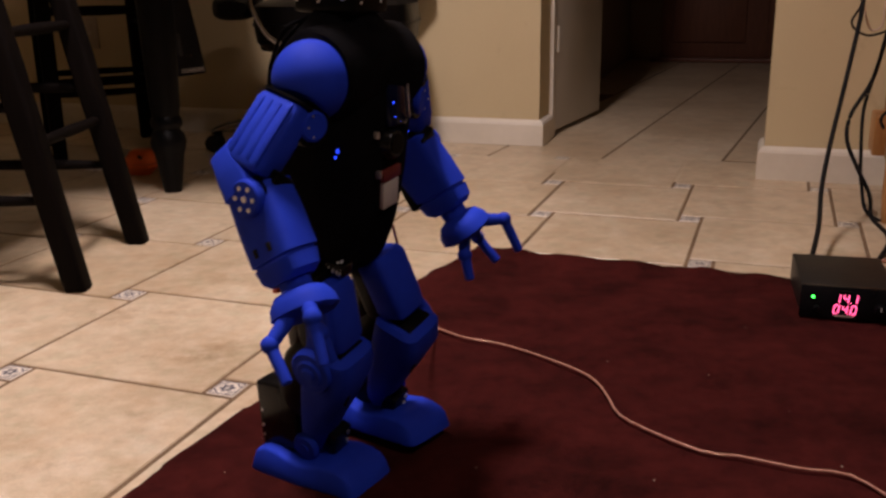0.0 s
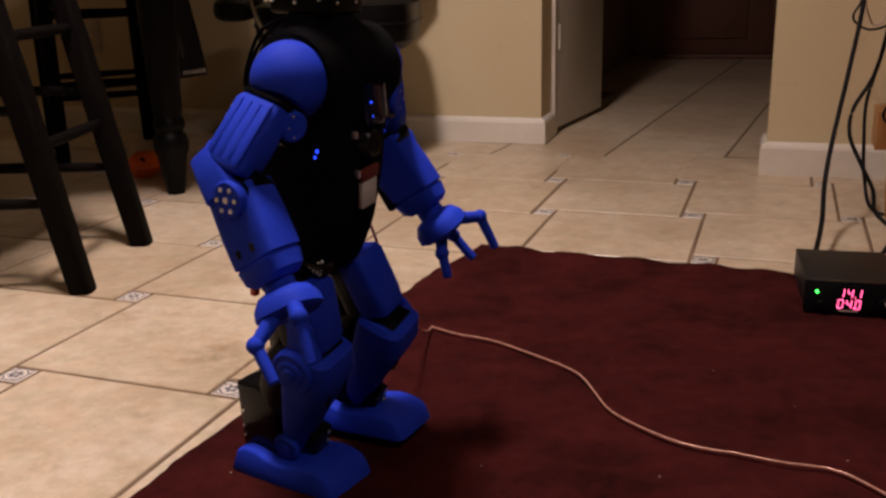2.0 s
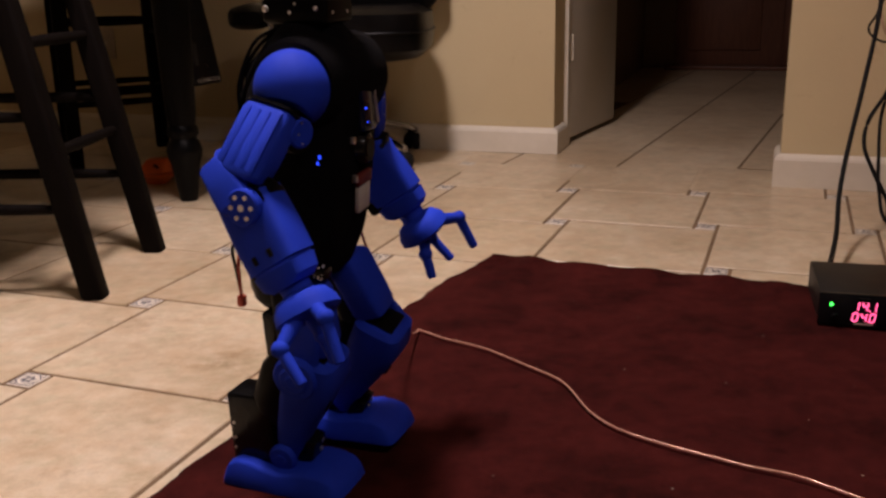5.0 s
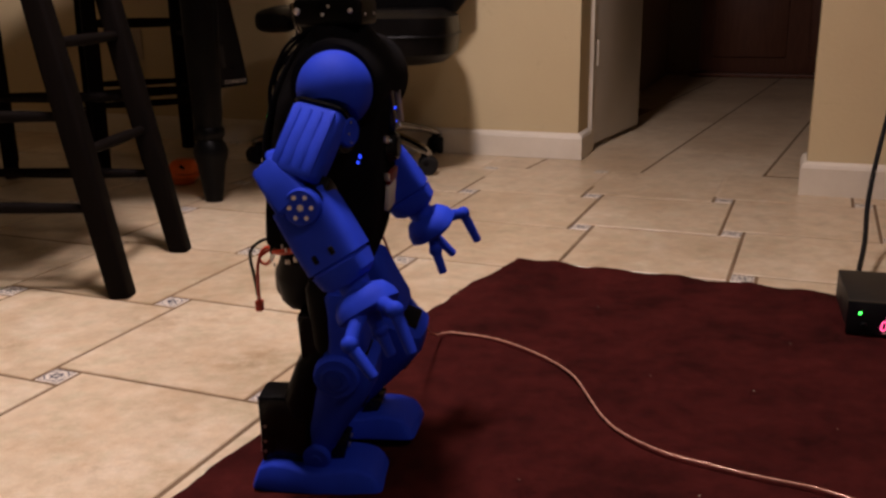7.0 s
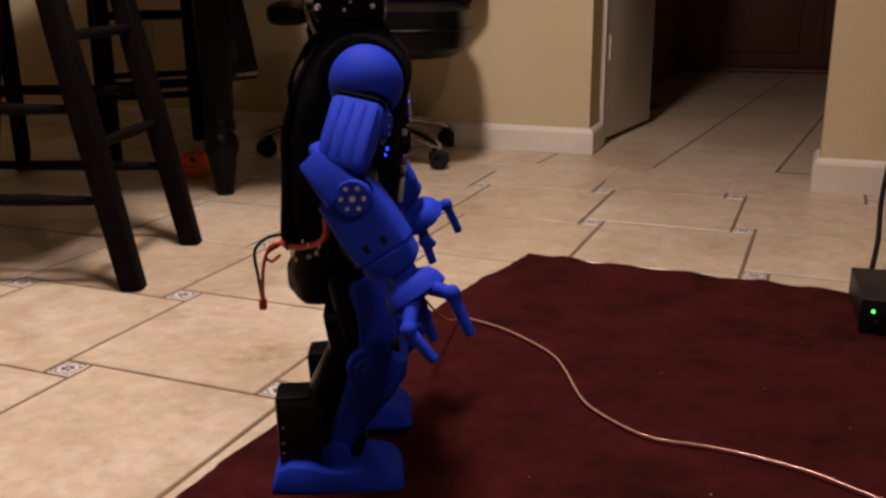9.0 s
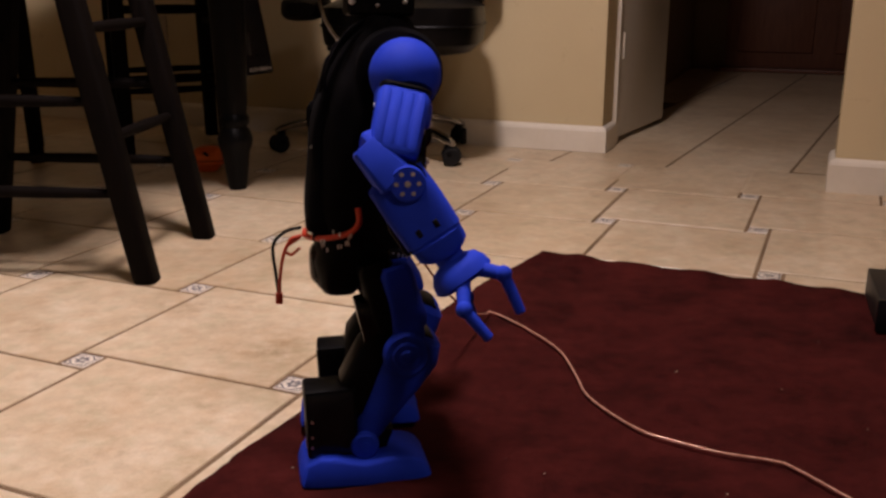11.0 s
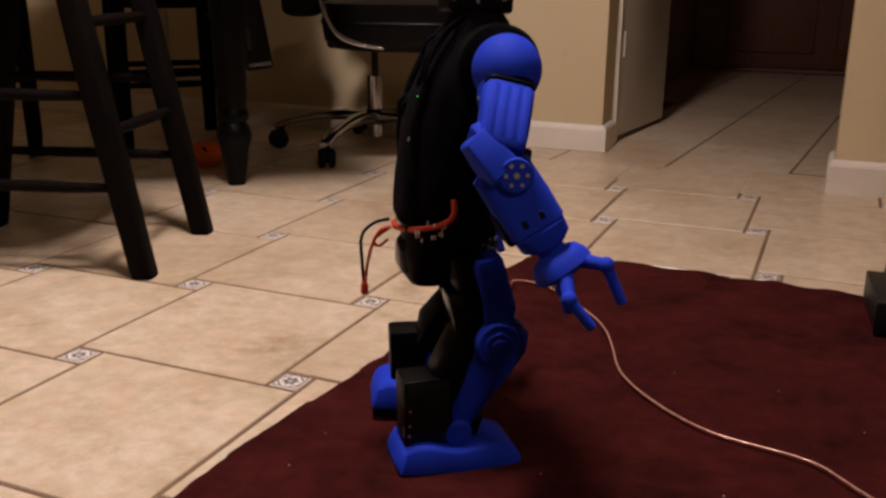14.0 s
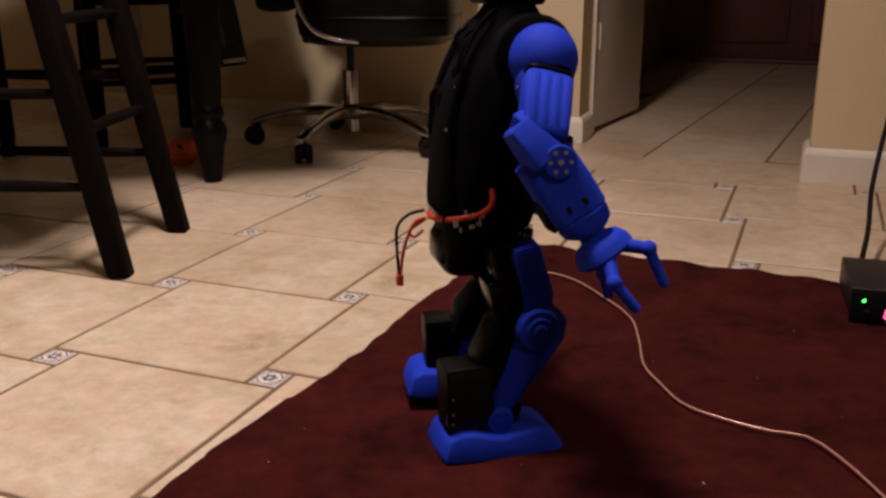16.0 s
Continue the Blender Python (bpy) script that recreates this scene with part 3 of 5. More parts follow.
def power_supply():
    p = thing("power_supply", "black metal bench power supply with red digits, standing on the rug", "power supply", PSU)
    W_, D_, H_ = 0.145, 0.170, 0.053
    part("case", box(B(), (W_ / 2, D_ / 2 + 0.004, H_ / 2 + 0.002), (W_ - 0.004, D_, H_ - 0.004), bevel=0.0025), METAL_BOX, p)
    part("front_panel", box(B(), (W_ / 2, 0.0, H_ / 2 + 0.001), (W_, 0.008, H_), bevel=0.0015), BLACK_GLOSS, p)
    for x in (0.015, W_ - 0.015):
        for y in (0.02, D_ - 0.02):
            part("rubber_foot", rod(B(), (x, y, -0.002), (x, y, 0.004), 0.007, seg=12), RUBBER, p)
    for row, text in ((0.0355, "14.1"), (0.0175, "04.0")):
        x = 0.054 if "1" != text[0] else 0.0545
        for ch in text:
            if ch == ".":
                part("decimal_point", box(B(), (x - 0.0052, -0.0048, row - 0.0068), (0.0016, 0.0012, 0.0016)), RED_DIGIT, p)
                continue
            d = B()
            seven(d, ch, x, row, 0.0070, 0.0136, 0.0014)
            ob = part("digit", d, RED_DIGIT, p, "glowing red digit", False)
            ob.location.y = -0.0048
            x += 0.0126
    part("power_led", ball(B(), (0.0185, -0.0045, 0.036), 0.0023, u=12, v=8), GREEN_LED, p, "green indicator light")
    part("terminal", rod(B(), (0.0245, -0.003, 0.018), (0.0245, -0.013, 0.018), 0.0045, rim=0.001), BLACK_PLASTIC, p)
    part("knob", rod(B(), (0.117, -0.003, 0.022), (0.117, -0.016, 0.022), 0.009, 0.008, 20, 0.001), BLACK_PLASTIC, p)
    part("knob_mark", box(B(), (0.117, -0.0165, 0.025), (0.0012, 0.001, 0.007)), PAPER, p)
    part("label_bar", box(B(), (0.0665, -0.0045, 0.0062), (0.028, 0.001, 0.002)), PLATE, p)
    part("label_bar", box(B(), (0.0665, -0.0045, 0.0475), (0.016, 0.001, 0.0012)), METAL_BOX, p)


power_supply()


def cord(name, label, pts, r, material, steps=8):
    return solid(name, tube(B(), pts, r, 10, steps), material, label, "cord", group="cords by the cabinet")


cord("mains_lead", "black mains cord running down to the power supply", [(1.060, 2.03, 0.62), (1.040, 1.974, 0.473), (0.994, 1.917, 0.326), (0.932, 1.834, 0.197), (0.889, 1.765, 0.119), (0.842, 1.666, 0.065), (0.784, 1.560, 0.042), (0.760, 1.515, 0.037)], 0.0048, RUBBER)
cord("mains_lead", "black cord looped beside the wooden cabinet", [(1.150, 2.015, 0.56), (1.128, 2.024, 0.396), (1.111, 2.031, 0.296), (1.069, 2.027, 0.222), (1.057, 2.010, 0.165), (1.074, 1.981, 0.105), (1.093, 1.952, 0.050), (1.088, 1.922, 0.006), (1.04, 1.76, 0.006), (0.93, 1.60, 0.006)], 0.0046, RUBBER)
cord("mains_lead", "thin black cord behind the looped one", [(1.170, 2.030, 0.56), (1.138, 2.042, 0.384), (1.119, 2.049, 0.283), (1.101, 2.035, 0.225), (1.095, 2.016, 0.147), (1.095, 1.995, 0.062), (1.090, 1.930, 0.006), (1.15, 1.84, 0.006)], 0.0040, RUBBER)
cord("hanging_cord", "thin black cord coiled in a loop on the wall", [(1.060, 1.99, 0.50), (1.043, 1.994, 0.453), (1.032, 1.998, 0.430), (1.039, 1.996, 0.412), (1.064, 1.986, 0.398), (1.099, 1.982, 0.405), (1.128, 2.0, 0.42)], 0.0026, RUBBER)
cord("hanging_cord", "pale orange wire hung in a loop", [(1.046, 1.993, 0.52), (1.050, 1.991, 0.471), (1.057, 1.988, 0.436), (1.071, 1.983, 0.409), (1.088, 1.976, 0.418), (1.091, 1.975, 0.459), (1.10, 1.99, 0.52)], 0.0024, COPPER_PALE)
cord("copper_wire", "copper wire pair lying on the tiles behind the power supply", [(0.85, 1.50, 0.03), (0.835, 1.545, 0.02), (0.845, 1.625, 0.006), (0.90, 1.64, 0.005), (1.0, 1.60, 0.005), (1.2, 1.52, 0.005)], 0.0035, COPPER)


def cabinet():
    c = thing("wooden_cabinet", "honey-coloured wooden cabinet with rounded corner post", "cabinet", pose(1.085, 1.885, 0, 0, 0, -24))
    part("post", loft(B(), [((0.03, 0.03, 0), 0.024, 0.024, 4, Matrix.Identity(3)), ((0.03, 0.03, 0.06), 0.028, 0.028, 4, Matrix.Identity(3)), ((0.03, 0.03, 0.90), 0.028, 0.028, 4, Matrix.Identity(3))], 20), ORANGE_WOOD, c)
    part("side_panel", box(B(), (0.03, 0.23, 0.50), (0.02, 0.36, 0.80), bevel=0.003), ORANGE_WOOD, c)
    part("front_panel", box(B(), (0.33, 0.02, 0.50), (0.55, 0.02, 0.80), bevel=0.003), ORANGE_WOOD, c)
    part("top_board", box(B(), (0.33, 0.21, 0.912), (0.70, 0.48, 0.025), bevel=0.006), ORANGE_WOOD, c)
    part("hook", tube(B(), [(0.012, 0.03, 0.235), (-0.010, 0.03, 0.24), (-0.018, 0.03, 0.222), (-0.010, 0.03, 0.205)], 0.0035, 8, 5), RUBBER, c)
    part("wall_block", box(B(), (-0.006, 0.20, 0.17), (0.028, 0.12, 0.09), bevel=0.004), ORANGE_WOOD, c)


cabinet()

# ---- the robot ----
MID = -0.005        # the robot's plane of symmetry
robot = thing("humanoid_robot", "blue and black walking humanoid robot tethered by a copper cable", "robot")


def cloth(bm, depth, scale, seed):
    """Shallow folds, mostly running down, pushed into a skin."""
    bm.normal_update()
    moves = [(v, v.normal * depth * (noise.noise((v.co.x * scale + seed, v.co.y * scale, v.co.z * scale * 0.35)) + 0.5 * noise.noise((v.co.x * scale * 2.6, v.co.y * scale * 2.6 + seed, v.co.z * scale)))) for v in bm.verts]
    for v, d in moves:
        v.co += d
    return bm


def finer(rings, steps=5):
    """More rings between the given ones, on a soft curve."""
    line = smooth_line([c for c, *_ in rings], steps)
    sizes = smooth_line([(a, b, n) for _, a, b, n, _ in rings], steps)
    return [(c, q[0], q[1], q[2], rings[0][4]) for c, q in zip(line, sizes)]


def torso():
    I = Matrix.Identity(3)
    t = part("torso", cloth(loft(B(), finer([
        ((-0.004, MID, 0.250), 0.034, 0.032, 4, I), ((-0.002, MID, 0.262), 0.042, 0.041, 4, I), ((0.000, MID, 0.290), 0.051, 0.049, 3.8, I), ((0.002, MID, 0.33), 0.058, 0.057, 3.4, I),
        ((0.006, MID, 0.38), 0.058, 0.063, 3.4, I), ((0.011, MID, 0.43), 0.056, 0.064, 3.2, I), ((0.016, MID, 0.47), 0.045, 0.059, 2.8, I),
        ((0.017, MID, 0.495), 0.034, 0.046, 2.4, I), ((0.016, MID, 0.509), 0.026, 0.032, 2.2, I)]), 64), 0.0042, 24.0, 3.0), BLACK_CLOTH, robot, "black cloth-covered torso shell")
    part("yoke", loft(B(), [((0.028, MID - 0.064, 0.453), 0.041, 0.041, 2, None), ((0.028, MID - 0.058, 0.453), 0.0450, 0.0450, 2, None), ((0.023, MID, 0.457), 0.0465, 0.0465, 2, None), ((0.028, MID + 0.058, 0.453), 0.0450, 0.0450, 2, None), ((0.028, MID + 0.064, 0.453), 0.041, 0.041, 2, None)], 30), BLACK_CLOTH, t)
    neck = part("neck", box(B(), (0.012, MID, 0.521), (0.070, 0.060, 0.026), bevel=0.005, seg=3), BLACK_PLASTIC, t, "black neck servo block with steel screws")
    for sy in (-1, 1):
        for sx, sz, r in ((-0.018, 0.522, 0.0036), (0.008, 0.519, 0.0020), (0.014, 0.527, 0.0016), (0.036, 0.523, 0.0026)):
            part("screw", ball(B(), (sx, MID + sy * 0.0300, sz), r, r * 0.6, r, u=12, v=8), STEEL, neck)
    for sy in (-0.016, 0.016):
        part("screw", ball(B(), (0.0472, MID + sy, 0.519), 0.0010, 0.0017, 0.0017, u=12, v=8), STEEL, neck)
    part("head", ball(B(), (0.012, MID, 0.585), 0.052, 0.048, 0.050), BLACK_GLOSS, t, "glossy black head")
    part("waist", loft(B(), [((-0.030, MID, 0.212), 0.018, 0.028, 3.0, I), ((-0.030, MID, 0.222), 0.026, 0.036, 3.0, I), ((-0.020, MID, 0.250), 0.040, 0.042, 3.5, I), ((-0.008, MID, 0.282), 0.042, 0.044, 3.5, I)], 28), BLACK_PLASTIC, t)
    part("hip_servo", box(B(), (-0.044, MID, 0.242), (0.036, 0.056, 0.044), bevel=0.014, seg=4), BLACK_GLOSS, t)
    # things on the chest
    part("camera_window", box(B(), (0.0655, 0.008, 0.424), (0.008, 0.032, 0.044), pose(0, 0, 0, 0, -6, 0).to_3x3(), 0.003), DARK_GLASS, t, "dark bluish window in the chest")
    part("window_edge", box(B(), (0.0690, 0.0255, 0.425), (0.004, 0.0018, 0.034), pose(0, 0, 0, 0, -6, 0).to_3x3(), 0.001), STEEL, t)
    for dy, dz in ((-0.009, 0.002), (-0.007, -0.012), (0.001, -0.017)):
        part("window_light", ball(B(), (0.0700, 0.008 + dy, 0.424 + dz), 0.0014, u=10, v=6), BLUE_LED, t, "small blue light")
    part("lens", rod(B(), (0.060, 0.004, 0.385), (0.071, 0.004, 0.385), 0.017, 0.015, 22, 0.002), BLACK_GLOSS, t)
    part("lens_ring", rod(B(), (0.0705, 0.004, 0.385), (0.0722, 0.004, 0.385), 0.010, seg=18), BLACK_PLASTIC, t)
    part("chest_bracket", box(B(), (0.0655, -0.024, 0.397), (0.006, 0.004, 0.007), bevel=0.001), STEEL, t)
    part("chest_bracket", box(B(), (0.0640, -0.018, 0.357), (0.006, 0.004, 0.008), bevel=0.001), STEEL, t)
    part("label_sticker", box(B(), (0.0615, 0.004, 0.334), (0.005, 0.026, 0.028), pose(0, 0, 0, 6, 6, 0).to_3x3(), 0.0008), PAPER, t, "white paper sticker")
    part("label_header", box(B(), (0.0640, 0.003, 0.355), (0.005, 0.030, 0.012), pose(0, 0, 0, 6, 6, 0).to_3x3(), 0.0008), RED_PAPER, t, "dark red strip")
    for y in (-1, 1):
        part("status_light", ball(B(), (0.050, MID + y * 0.0600, 0.387), 0.0017, 0.0015, 0.0022, u=10, v=8), BLUE_LED, t, "small blue light")
        part("status_light", ball(B(), (0.048, MID + y * 0.0608, 0.381), 0.0014, 0.0014, 0.0018, u=10, v=8), BLUE_LED, t, "small blue light")
    # backpack, straps, board and wires
    part("backpack", cloth(loft(B(), finer([((-0.050, MID, 0.286), 0.010, 0.030, 4, I), ((-0.052, MID, 0.296), 0.014, 0.036, 4, I), ((-0.043, MID, 0.40), 0.015, 0.036, 4, I), ((-0.025, MID, 0.450), 0.012, 0.032, 4, I), ((-0.016, MID, 0.464), 0.008, 0.026, 4, I)]), 48), 0.0040, 30.0, 8.0), BLACK_CLOTH, t, "flat black cloth backpack")
    for y in (-0.040, 0.040):
        part("strap", tube(B(), [(-0.052, y, 0.33), (-0.055, y, 0.39), (-0.038, y, 0.448), (-0.012, y, 0.488), (0.015, y, 0.500)], 0.005, 10, 5), BLACK_CLOTH, t)
    part("power_light", ball(B(), (-0.052, MID - 0.0365, 0.420), 0.0008, 0.0008, 0.0012, u=10, v=8), GREEN_LED, t, "tiny green light")
    for gx, gz in ((-0.044, 0.398), (-0.060, 0.376), (-0.030, 0.431), (-0.038, 0.300)):
        part("buckle", box(B(), (gx, MID - 0.0365, gz), (0.0022, 0.0022, 0.0042), pose(0, 0, 0, 0, 30, 0).to_3x3(), 0.0006), STEEL, t)
    for k in range(6):
        a = -0.030 + 0.012 * k
        part("back_cable", tube(B(), [(-0.006, a, 0.487), (-0.024 - 0.005 * (k % 3), a, 0.472), (-0.042 + 0.006 * (k % 2), a, 0.442 - 0.010 * (k % 3)), (-0.050 - 0.005 * (k % 3), a, 0.408), (-0.052, a * 0.8, 0.37 - 0.02 * (k % 2))], 0.0024, 8, 5), BLACK_CLOTH, t)
    for k in range(5):
        a = -0.046 + 0.008 * k
        part("neck_wire", tube(B(), [(-0.004, a * 0.7, 0.505), (-0.022, a, 0.494 - 0.004 * k), (-0.036 - 0.004 * (k % 3), a, 0.474 - 0.006 * k), (-0.046 - 0.003 * (k % 2), a, 0.448 - 0.004 * k), (-0.046, a, 0.424)], 0.0019, 8, 5), BLACK_CLOTH, t)
    part("circuit_board", box(B(), (-0.040, MID, 0.280), (0.040, 0.066, 0.012), bevel=0.001), BLACK_GLOSS, t)
    rnd = random.Random(4)
    for k in range(16):
        part("connector_pin", box(B(), (-0.058 + 0.040 * rnd.random(), MID - 0.050 - 0.008 * rnd.random(), 0.270 + 0.020 * rnd.random()), (0.0018, 0.0018, 0.0045), bevel=0.0003), STEEL, t)
    part("waist_board", box(B(), (0.031, MID - 0.036, 0.262), (0.022, 0.018, 0.012), bevel=0.002), BLACK_GLOSS, t)
    for k in range(9):
        part("connector_pin", box(B(), (0.024 + 0.020 * rnd.random(), MID - 0.040 - 0.006 * rnd.random(), 0.258 + 0.014 * rnd.random()), (0.0022, 0.0022, 0.004), pose(0, 0, 0, 40 * rnd.random(), 40 * rnd.random(), 0).to_3x3(), 0.0005), STEEL, t)
    part("red_wire", tube(B(), [(-0.014, -0.064, 0.316), (-0.013, -0.066, 0.302), (-0.018, -0.062, 0.292), (-0.030, -0.053, 0.284), (-0.052, -0.040, 0.278), (-0.066, -0.016, 0.276), (-0.066, 0.0, 0.278)], 0.0033, 10, 6), RED_WIRE, t, "orange-red power wire")
    part("lead_wire", tube(B(), [(-0.070, 0.0, 0.272), (-0.082, -0.002, 0.268), (-0.090, 0.0, 0.250), (-0.094, 0.006, 0.225), (-0.095, 0.009, 0.203)], 0.0019, 8, 6), RED_WIRE, t, "red lead wire")
    part("lead_wire", tube(B(), [(-0.070, 0.006, 0.280), (-0.088, 0.006, 0.275), (-0.101, 0.006, 0.260), (-0.099, 0.010, 0.228), (-0.096, 0.011, 0.203)], 0.0019, 8, 6), RUBBER, t, "black lead wire")
    part("lead_wire", tube(B(), [(-0.072, 0.0, 0.270), (-0.088, 0.0, 0.258), (-0.082, 0.002, 0.250), (-0.072, 0.0, 0.258)], 0.0017, 8, 6), RED_WIRE, t)
    part("plug", box(B(), (-0.0955, 0.010, 0.198), (0.008, 0.009, 0.013), bevel=0.0015), RED_WIRE, t, "red wire plug")


torso()


def arm(s):
    """An arm with its hand; s is -1 for the robot's right."""
    def P(x, y, z):
        return V(x, y if s < 0 else 2 * MID - 0.012 - y, z)       # y given for the right side, negative outwards

    def D(x, y, z):
        return V(x, y if s < 0 else -y, z)

    S = P(0.031, -0.077, 0.4525)
    # shoulder cap
    cap = B()
    ball(cap, S, 0.0360, 0.0360, 0.0365, u=36, v=24)
    cut = (D(0, -0.50, -0.62)).normalized()
    bmesh.ops.bisect_plane(cap, geom=cap.verts[:] + cap.edges[:] + cap.faces[:], plane_co=S + cut * 0.025, plane_no=cut, clear_outer=True)
    bmesh.ops.holes_fill(cap, edges=cap.edges[:])
    a = part("arm", cap, BLUE, robot, "blue plastic arm with a round shoulder cap")
    U0, U1 = S + D(-0.004, -0.026, -0.016), S + D(-0.021, -0.066, -0.074)
    d = (U1 - U0).normalized()
    w = V(1, 0, 0)
    w = (w - d * w.dot(d)).normalized()
    nrm = D(0, -0.75, 0.6)
    nrm = (nrm - d * nrm.dot(d))
    nrm = (nrm - w * nrm.dot(w)).normalized()
    turn = Matrix((w, d.cross(w), d)).transposed()
    if turn.determinant() < 0:
        turn = Matrix((w, -d.cross(w), d)).transposed()
    part("joint_gap", loft(B(), [(U0 - d * 0.0022, 0.0245, 0.0160, 4, turn), (U0 - d * 0.0016, 0.0254, 0.0168, 4, turn), (U0 + d * 0.0008, 0.0254, 0.0168, 4, turn), (U0 + d * 0.0020, 0.0235, 0.0150, 4, turn)], 32), BLACK_PLASTIC, a)
    # the cap's lobe that reaches down behind the joint
    c = S + D(-0.0225, -0.012, -0.024)
    part("cap_lobe", ball(B(), c, 0.0095, 0.0185, 0.0235, u=24, v=14), BLUE, a)
    part("lobe_screw", rod(B(), c + D(-0.0088, -0.004, -0.004), c + D(-0.0102, -0.004, -0.004), 0.0022, seg=10), STEEL, a)
    part("lobe_gap", tube(B(), [c + D(0.004, -0.0175, 0.020), c + D(-0.003, -0.0185, 0.006), c + D(-0.002, -0.0190, -0.008), c + D(-0.012, -0.0120, -0.020)], 0.0024, 10, 5), BLACK_PLASTIC, a)
    L = (U1 - U0).length
    up = part("upper_arm", loft(B(), [(U0 + d * 0.000, 0.022, 0.013, 4, turn), (U0 + d * 0.006, 0.0255, 0.0165, 4, turn), (U0 + d * (L * 0.6), 0.0250, 0.0175, 4, turn), (U0 + d * (L - 0.004), 0.0235, 0.017, 4, turn), (U1, 0.020, 0.014, 4, turn)], 32), BLUE, a)
    for k in range(4):
        off = w * (-0.0165 + 0.011 * k) + nrm * 0.0152
        part("ridge", loft(B(), [(U0 + off + d * 0.004 - nrm * 0.002, 0.0032, 0.0018, 5, turn), (U0 + off + d * 0.010, 0.0042, 0.0028, 5, turn), (U0 + off + d * (L - 0.008), 0.0042, 0.0028, 5, turn), (U0 + off + d * (L - 0.003) - nrm * 0.002, 0.0034, 0.0018, 5, turn)], 12), BLUE, a)
    f = S + D(0.010, -0.020, -0.036)
    part("shoulder_disc", rod(B(), f, f + D(0.012, -0.004, -0.001), 0.0150, 0.0142, 26, 0.002), BLUE, a)
    part("disc_gap", rod(B(), f - D(0.002, 0, 0), f + D(0.007, -0.002, 0), 0.0200, seg=26), BLACK_PLASTIC, a)
    for k in range(5):
        q = f + D(0.0125, -0.004, 0) + D(0, -0.010 * math.cos(1.257 * k), 0.010 * math.sin(1.257 * k))
        part("screw", rod(B(), q, q + D(0.0008, -0.0003, 0), 0.0010, seg=8), STEEL, a)
    # elbow
    E = P(0.0235, -0.151, 0.358)
    Wp = P(0.067, -0.157, 0.291)
    g = (Wp - E).normalized()
    out = D(-0.15, -0.97, 0.15)
    out = (out - g * out.dot(g)).normalized()
    side = out.cross(g)
    br0, br1 = P(-0.013, -0.138, 0.386), E + D(-0.008, 0.006, -0.002)
    bt = frame_of(br1 - br0, (1, 0, 0))
    part("elbow_bracket", loft(B(), [(br0 + D(-0.004, 0, 0.005), 0.0110, 0.0130, 8, bt), (br0 + D(-0.003, 0, 0.003), 0.0130, 0.0150, 8, bt), (br0.lerp(br1, 0.5), 0.0170, 0.0180, 7, bt), (br0.lerp(br1, 0.9), 0.0190, 0.0190, 6, bt), (br1, 0.016, 0.016, 6, bt)], 24), BLUE, a)
    w0 = U0.lerp(U1, 0.72) + D(-0.004, 0.004, 0)
    wt = frame_of(br0 - w0, (1, 0, 0))
    part("elbow_web", loft(B(), [(w0, 0.012, 0.010, 5, wt), (w0.lerp(br0, 0.3), 0.0145, 0.0125, 6, wt), (w0.lerp(br0, 0.9), 0.0140, 0.0130, 6, wt), (br0, 0.012, 0.011, 6, wt)], 24), BLUE, a)
    part("elbow_servo", box(B(), (U1 + E) / 2 + D(0.010, 0.012, -0.002), (0.030, 0.026, 0.028), turn, 0.003), BLACK_PLASTIC, a)
    part("disc_gap", rod(B(), E - out * 0.010, E + out * 0.003, 0.0192, seg=28), BLACK_PLASTIC, a)
    part("elbow_disc", rod(B(), E - out * 0.004, E + out * 0.0125, 0.0178, 0.0172, 30, 0.0015), BLUE, a)
    for k in range(7):
        rr = 0.0105 if k else 0.0
        q = E + out * 0.0125 + (g * math.cos(1.047 * k) + side * math.sin(1.047 * k)) * rr
        part("screw", rod(B(), q, q + out * 0.0010, 0.0021 if k else 0.0030, seg=12), STEEL, a)
    # forearm
    rear = D(-0.87, 0, -0.5)
    F0 = E - g * 0.012 + D(0.002, 0.0165, 0.000) + rear * 0.009
    F1 = Wp + D(-0.002, 0.0085, 0.002) + rear * 0.004
    ft = Matrix((side, out, g)).transposed()
    if ft.determinant() < 0:
        ft = Matrix((-side, out, g)).transposed()
    L2 = (F1 - F0).length
    g2 = (F1 - F0).normalized()
    fa = part("forearm", loft(B(), [(F0, 0.019, 0.015, 5, ft), (F0 + g2 * 0.005, 0.0290, 0.0195, 5, ft), (F0 + g2 * (L2 * 0.45), 0.0300, 0.0212, 5, ft), (F0 + g2 * (L2 * 0.78), 0.0290, 0.0218, 5, ft), (F0 + g2 * (L2 * 0.79), 0.0255, 0.0200, 4.5, ft), (F0 + g2 * (L2 * 0.81), 0.0255, 0.0200, 4.5, ft), (F0 + g2 * (L2 * 0.82), 0.0275, 0.0230, 4, ft), (F0 + g2 * (L2 * 0.97), 0.0262, 0.0226, 3, ft), (F1 + g2 * 0.003, 0.0195, 0.0200, 2.4, ft)], 36), BLUE, a)
    for k in (-0.010, 0.009):
        q = F0 + g2 * (L2 * 0.66) + out * 0.0214 + side * k
        part("slot", box(B(), q, (0.005, 0.003, 0.008), ft, 0.001), RUBBER, a)
    part("forearm_servo", box(B(), F0 + g2 * (L2 * 0.66) + rear * 0.0245 - out * 0.006, (0.018, 0.030, L2 * 0.40), ft, 0.004), BLACK_PLASTIC, a, "black servo under the forearm")
    part("wrist", rod(B(), F1 + g2 * 0.002, F1 + g2 * 0.018, 0.015, 0.014, 22), BLUE, a)
    # hand: a domed palm and three fingers
    hc = F1 + g2 * 0.022
    hd = (D(0.55, -0.25, -0.80)).normalized()
